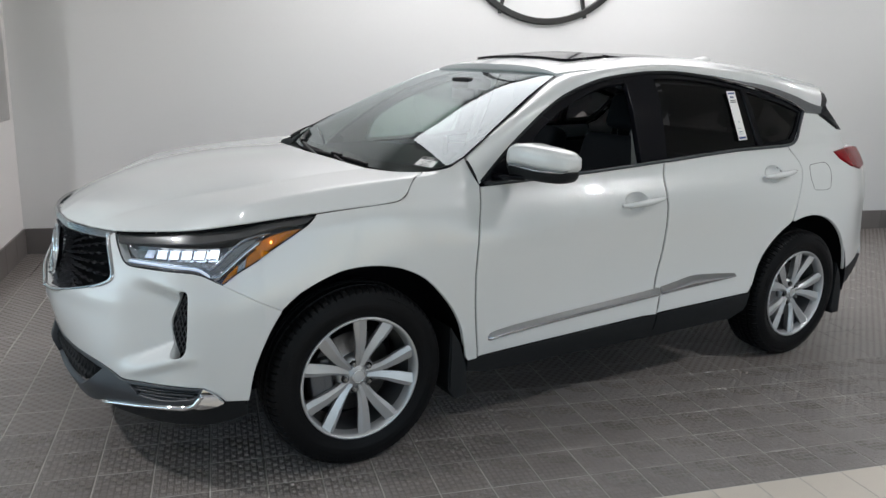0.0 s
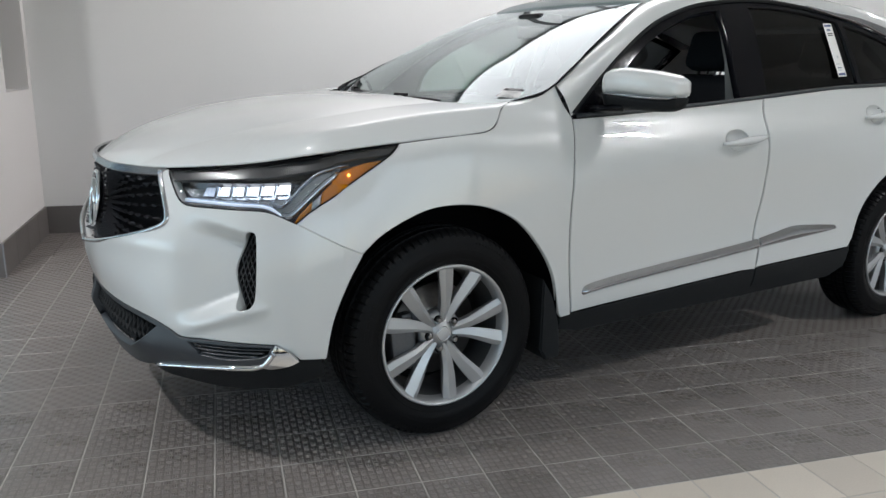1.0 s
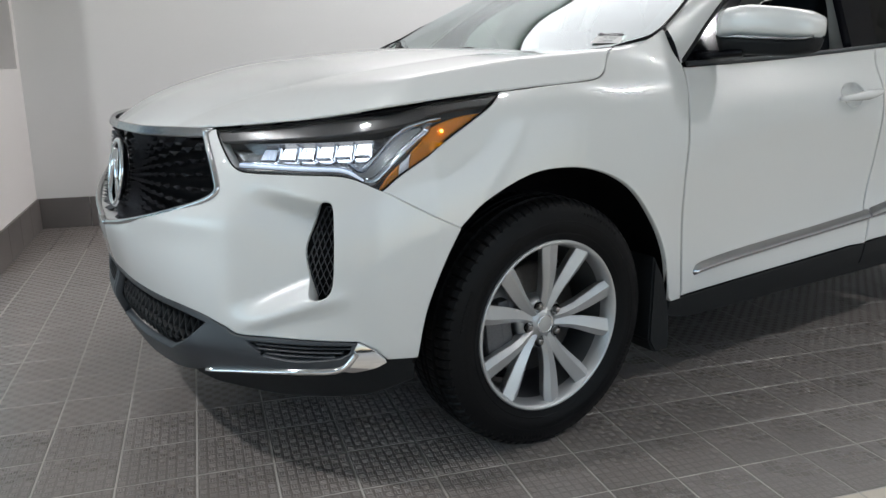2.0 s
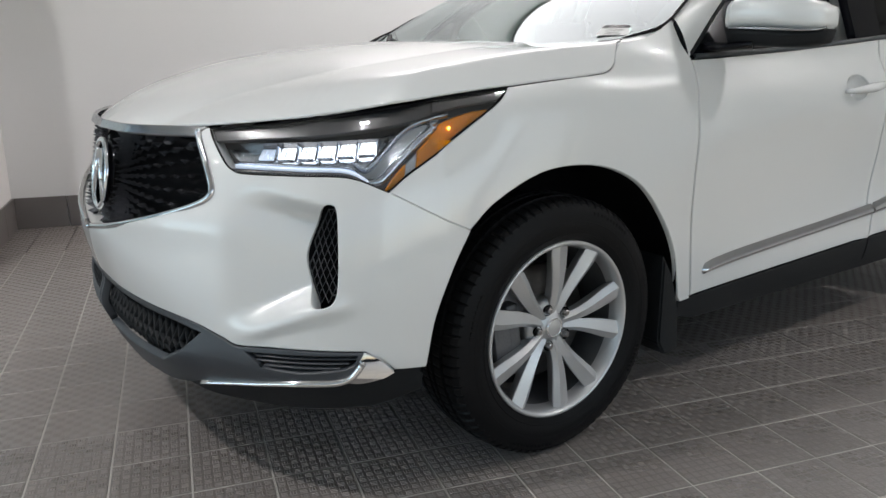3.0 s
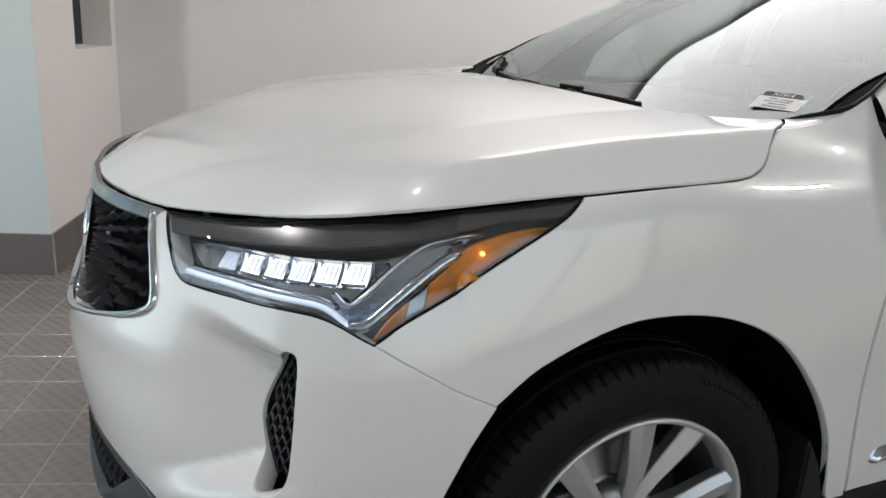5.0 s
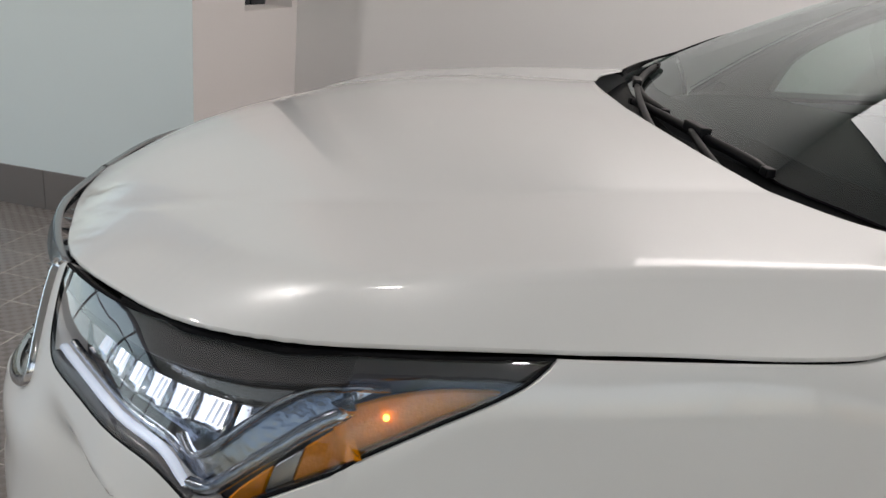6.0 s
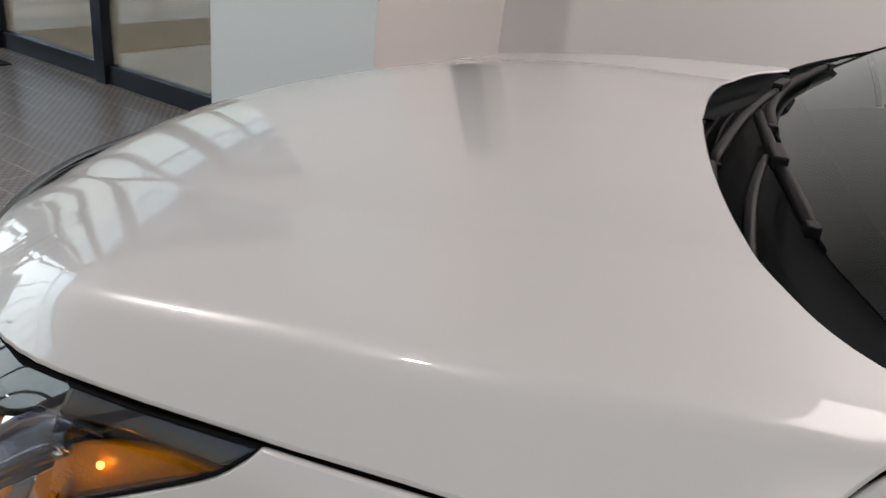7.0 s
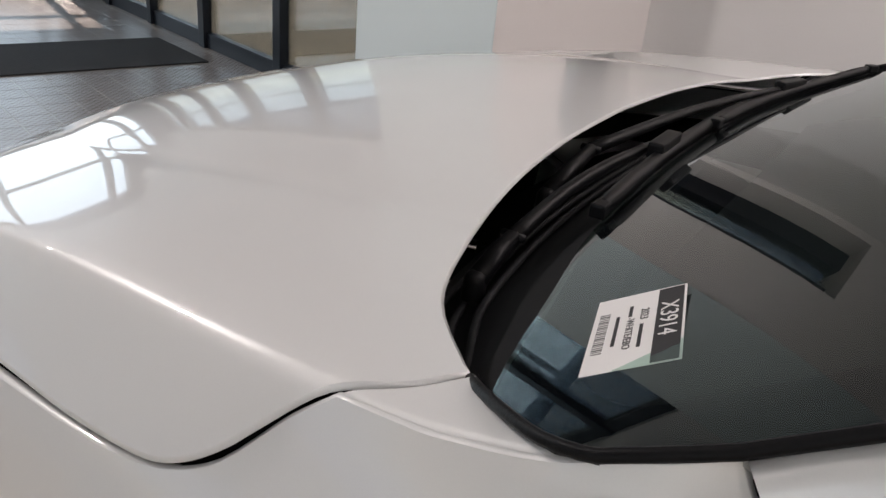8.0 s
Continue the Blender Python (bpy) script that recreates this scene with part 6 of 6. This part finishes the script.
part("dashboard", dash, LEATHER, car, "dark moulded dashboard", True)
part("screen", box((0.80, -0.16, 1.12), (0.83, 0.14, 1.22), 0.008), GLOSS_BLACK, car, "black centre screen")
wheel_pts = [(1.10 - 0.06 * math.sin(t), -0.37 + 0.185 * math.cos(t), 1.02 + 0.175 * math.sin(t)) for t in np.linspace(0, 2 * math.pi, 40, endpoint=False)]
steer = part("steering_wheel", tube(wheel_pts, 0.017, 10, closed=True), LEATHER, car, "dark leather steering wheel", True)
part("wheel_hub", box((1.03, -0.45, 0.96), (1.09, -0.29, 1.06), 0.02), LEATHER, steer)
part("rear_view_mirror", box((1.005, -0.115, 1.395), (1.035, 0.115, 1.455), 0.012), GLOSS_BLACK, car, "black interior mirror")
part("camera_housing", box((0.98, -0.085, 1.45), (1.13, 0.085, 1.51), 0.02), BLACK_PLASTIC, car, "black sensor housing under the roof")


def cushion(lo, hi, bevel, m):
    b = box(lo, hi)
    bmesh.ops.bevel(b, geom=b.edges[:], offset=bevel, segments=4, affect="EDGES", profile=0.55)
    b.transform(m)
    return b


def seat(x, y, wide, rear=False):
    h = wide / 2
    s = part("seat", cushion((-0.02, -h, 0), (0.50, h, 0.16), 0.05, pose(x, y, 0.56, 0, -6, 0)), LEATHER, car, "dark leather seat", True)
    back = Matrix(pose(x + 0.50, y, 0.64, 0, 17, 0))
    part("backrest", cushion((-0.06, -h + 0.01, 0), (0.09, h - 0.01, 0.62), 0.055, back), LEATHER, s, "", True)
    for yy in ((0,) if not rear else (-0.36, 0.36)):
        part("headrest", cushion((-0.045, yy - 0.125, 0.655), (0.065, yy + 0.125, 0.845), 0.045, back), LEATHER, s, "", True)
        for q_ in (-0.05, 0.05):
            part("headrest_post", tube([back @ Vector((0.015, yy + q_, 0.58)), back @ Vector((0.015, yy + q_, 0.70))], 0.006, 8), CHROME, s)


seat(1.12, -0.37, 0.50)
seat(1.12, 0.37, 0.50)
seat(2.05, 0.0, 1.25, True)
part("cabin_floor", box((0.5, -0.78, 0.42), (3.2, 0.78, 0.46), 0.01), LEATHER, car, "dark cabin carpet")
part("console", box((0.9, -0.11, 0.46), (1.75, 0.11, 0.86), 0.03), LEATHER, car, "dark centre console")
for sd in BOTH:
    part("door_trim", box((0.62, -sd * 0.80 - 0.02, 0.50), (2.6, -sd * 0.80 + 0.02, 1.08), 0.015), LEATHER, car, "dark inner door trim")
    part("centre_pillar_trim", tube([(1.56, -sd * 0.775, 1.05), (1.60, -sd * 0.70, 1.30), (1.62, -sd * 0.60, 1.54)], 0.045, 8, 0.5), LINING, car, "grey pillar trim", True)
panel("headlining", shrink(roof_line, 0.03), roof_skin, LINING, car, 0.1, 0.0, 0, sink=0.06, holes=(shrink(hole, 0.02),), label="grey roof lining")
panel("boot_cover", [(2.55, -0.6), (3.3, -0.6), (3.3, 0.6), (2.55, 0.6)], lambda x, w: (x, w, 1.08), LEATHER, car, 0.3, 0.0, 0, label="dark luggage cover")

# ---- floor: the brown tile field, the cream border, and the tiled skirting ----
U0, V0 = 0.489, -0.966
floor = tagged(in_room(part("floor", box((-9, -7, -0.12), (9, FRONT + 0.16, -0.0014)), GROUT)), "brown relief tiles with light joints and a cream tile border", "floor", kind="structure")
def tile_block():
    bm = box((-PITCH / 2 + 0.0026, -PITCH / 2 + 0.0026, -0.012), (PITCH / 2 - 0.0026, PITCH / 2 - 0.0026, 0.0))
    bmesh.ops.bevel(bm, geom=[e for e in bm.edges if all(v.co.z > -0.001 for v in e.verts)], offset=0.0008, segments=1, affect="EDGES")
    return bm


def tile_mesh_of(mats):
    bm = tile_block()
    me = bpy.data.meshes.new("tile")
    bm.to_mesh(me)
    bm.free()
    for m in mats:
        me.materials.append(m)
    return me


tile_mesh, cream_mesh = tile_mesh_of([FLOOR_TILE]), tile_mesh_of([BEIGE_TILE])


def relief_tile():
    """A tile with its basket weave of short raised bars, three to a cell, turned from cell to cell."""
    bm = tile_block()
    vs = [v.co[:] for v in bm.verts]
    fs = [tuple(v.index for v in f.verts) for f in bm.faces]
    bm.free()
    plain = len(fs)
    step = (PITCH - 0.009) / 8
    for i in range(8):
        for j in range(8):
            cx, cy = (i - 3.5) * step, (j - 3.5) * step
            for k in (-1, 0, 1):
                a, lo, hi = 0.36 * step, 0.118 * step, 0.085 * step
                n = len(vs)
                for half, long, z in ((lo, a, 0.0), (hi, a - 0.0006, 0.0011)):
                    for x, y in ((-long, -half), (long, -half), (long, half), (-long, half)):
                        y += k * 0.285 * step
                        p = (x, y) if (i + j) % 2 == 0 else (-y, x)
                        vs.append((cx + p[0], cy + p[1], z))
                fs += [(n + 4, n + 5, n + 6, n + 7)] + [(n + q, n + (q + 1) % 4, n + 4 + (q + 1) % 4, n + 4 + q) for q in range(4)]
    me = bpy.data.meshes.new("tile")
    me.from_pydata(vs, [], fs)
    me.materials.append(PLAIN_TILE)
    me.materials.append(RIDGE_TILE)
    me.polygons.foreach_set("material_index", [0 if i < plain else 1 for i in range(len(fs))])
    me.update()
    return me


near_mesh = relief_tile()
tv = np.array([v.co[:] for v in tile_mesh.vertices])
tf = [tuple(p.vertices) for p in tile_mesh.polygons]
far = {True: ([], []), False: ([], [])}
for i in range(-46, 42):
    for j in range(-29, 20):
        u, v = U0 + (i + 0.5) * PITCH, V0 + (j + 0.5) * PITCH
        if not (-9 < u < 9) or v > (BACK if u > LEFT else (STEP if u > END else FRONT)) + 0.1 or v < -6.9:
            continue
        dark = j >= -2
        if (-1.75 < u < 1.85 and -1.75 < v < -0.30) or (1.85 <= u < 3.5 and -1.4 < v < -0.30):
            t = new("tile", near_mesh if dark else cream_mesh)
            t.parent = floor
            t.matrix_parent_inverse = Matrix.Identity(4)
            t.location = (u, v, random.uniform(-0.0004, 0.0004))
            t.rotation_euler = (random.gauss(0, 0.0012), random.gauss(0, 0.0012), 0)
        else:
            vs, fs = far[dark]
            n = len(vs)
            vs += [(p[0] + u, p[1] + v, p[2]) for p in tv]
            fs += [tuple(q + n for q in f) for f in tf]
for dark, (vs, fs) in far.items():
    ob = part("tile_field", mesh_of("tile_field", vs, fs, FLOOR_TILE if dark else BEIGE_TILE), None, floor, "rows of brown tiles" if dark else "rows of cream tiles")
    tagged(ob, kind="stuff")


def skirting(name, a, b, normal, label):
    """Tiled skirting between two points of the plan, one tile high."""
    a, b, nrm = Vector(a), Vector(b), Vector(normal)
    d = b - a
    run, n = d.length, max(1, round(d.length / 0.31))
    d.normalize()
    base = tagged(in_room(new(name)), label, "skirting", kind="structure")
    w = run / n
    bm = bmesh.new()
    box((0.0015, 0, 0), (w - 0.0015, 0.012, 0.205), 0.0015, bm)
    me = bpy.data.meshes.new("tile")
    bm.to_mesh(me)
    bm.free()
    me.materials.append(SKIRT_TILE)
    turn = Matrix(((d.x, nrm.x, 0, 0), (d.y, nrm.y, 0, 0), (0, 0, 1, 0), (0, 0, 0, 1)))
    for i in range(n):
        t = new("tile", me)
        t.parent = base
        t.matrix_basis = Matrix.Translation((a.x + d.x * w * i, a.y + d.y * w * i, 0.0)) @ turn
    return base


skirting("baseboard_north", (LEFT + 0.012, BACK), (8.9, BACK), (0, -1), "dark tiled skirting along the rear wall")
skirting("baseboard_west", (LEFT, STEP), (LEFT, BACK), (1, 0), "dark tiled skirting along the side wall")
skirting("baseboard_pier", (END, STEP), (LEFT + 0.012, STEP), (0, -1), "dark tiled skirting along the pier")
part("corner_bead", box((LEFT + 0.010, STEP - 0.014, 0), (LEFT + 0.016, STEP - 0.008, 0.206)), CHROME, bpy.data.objects["baseboard_pier"], "metal corner bead")
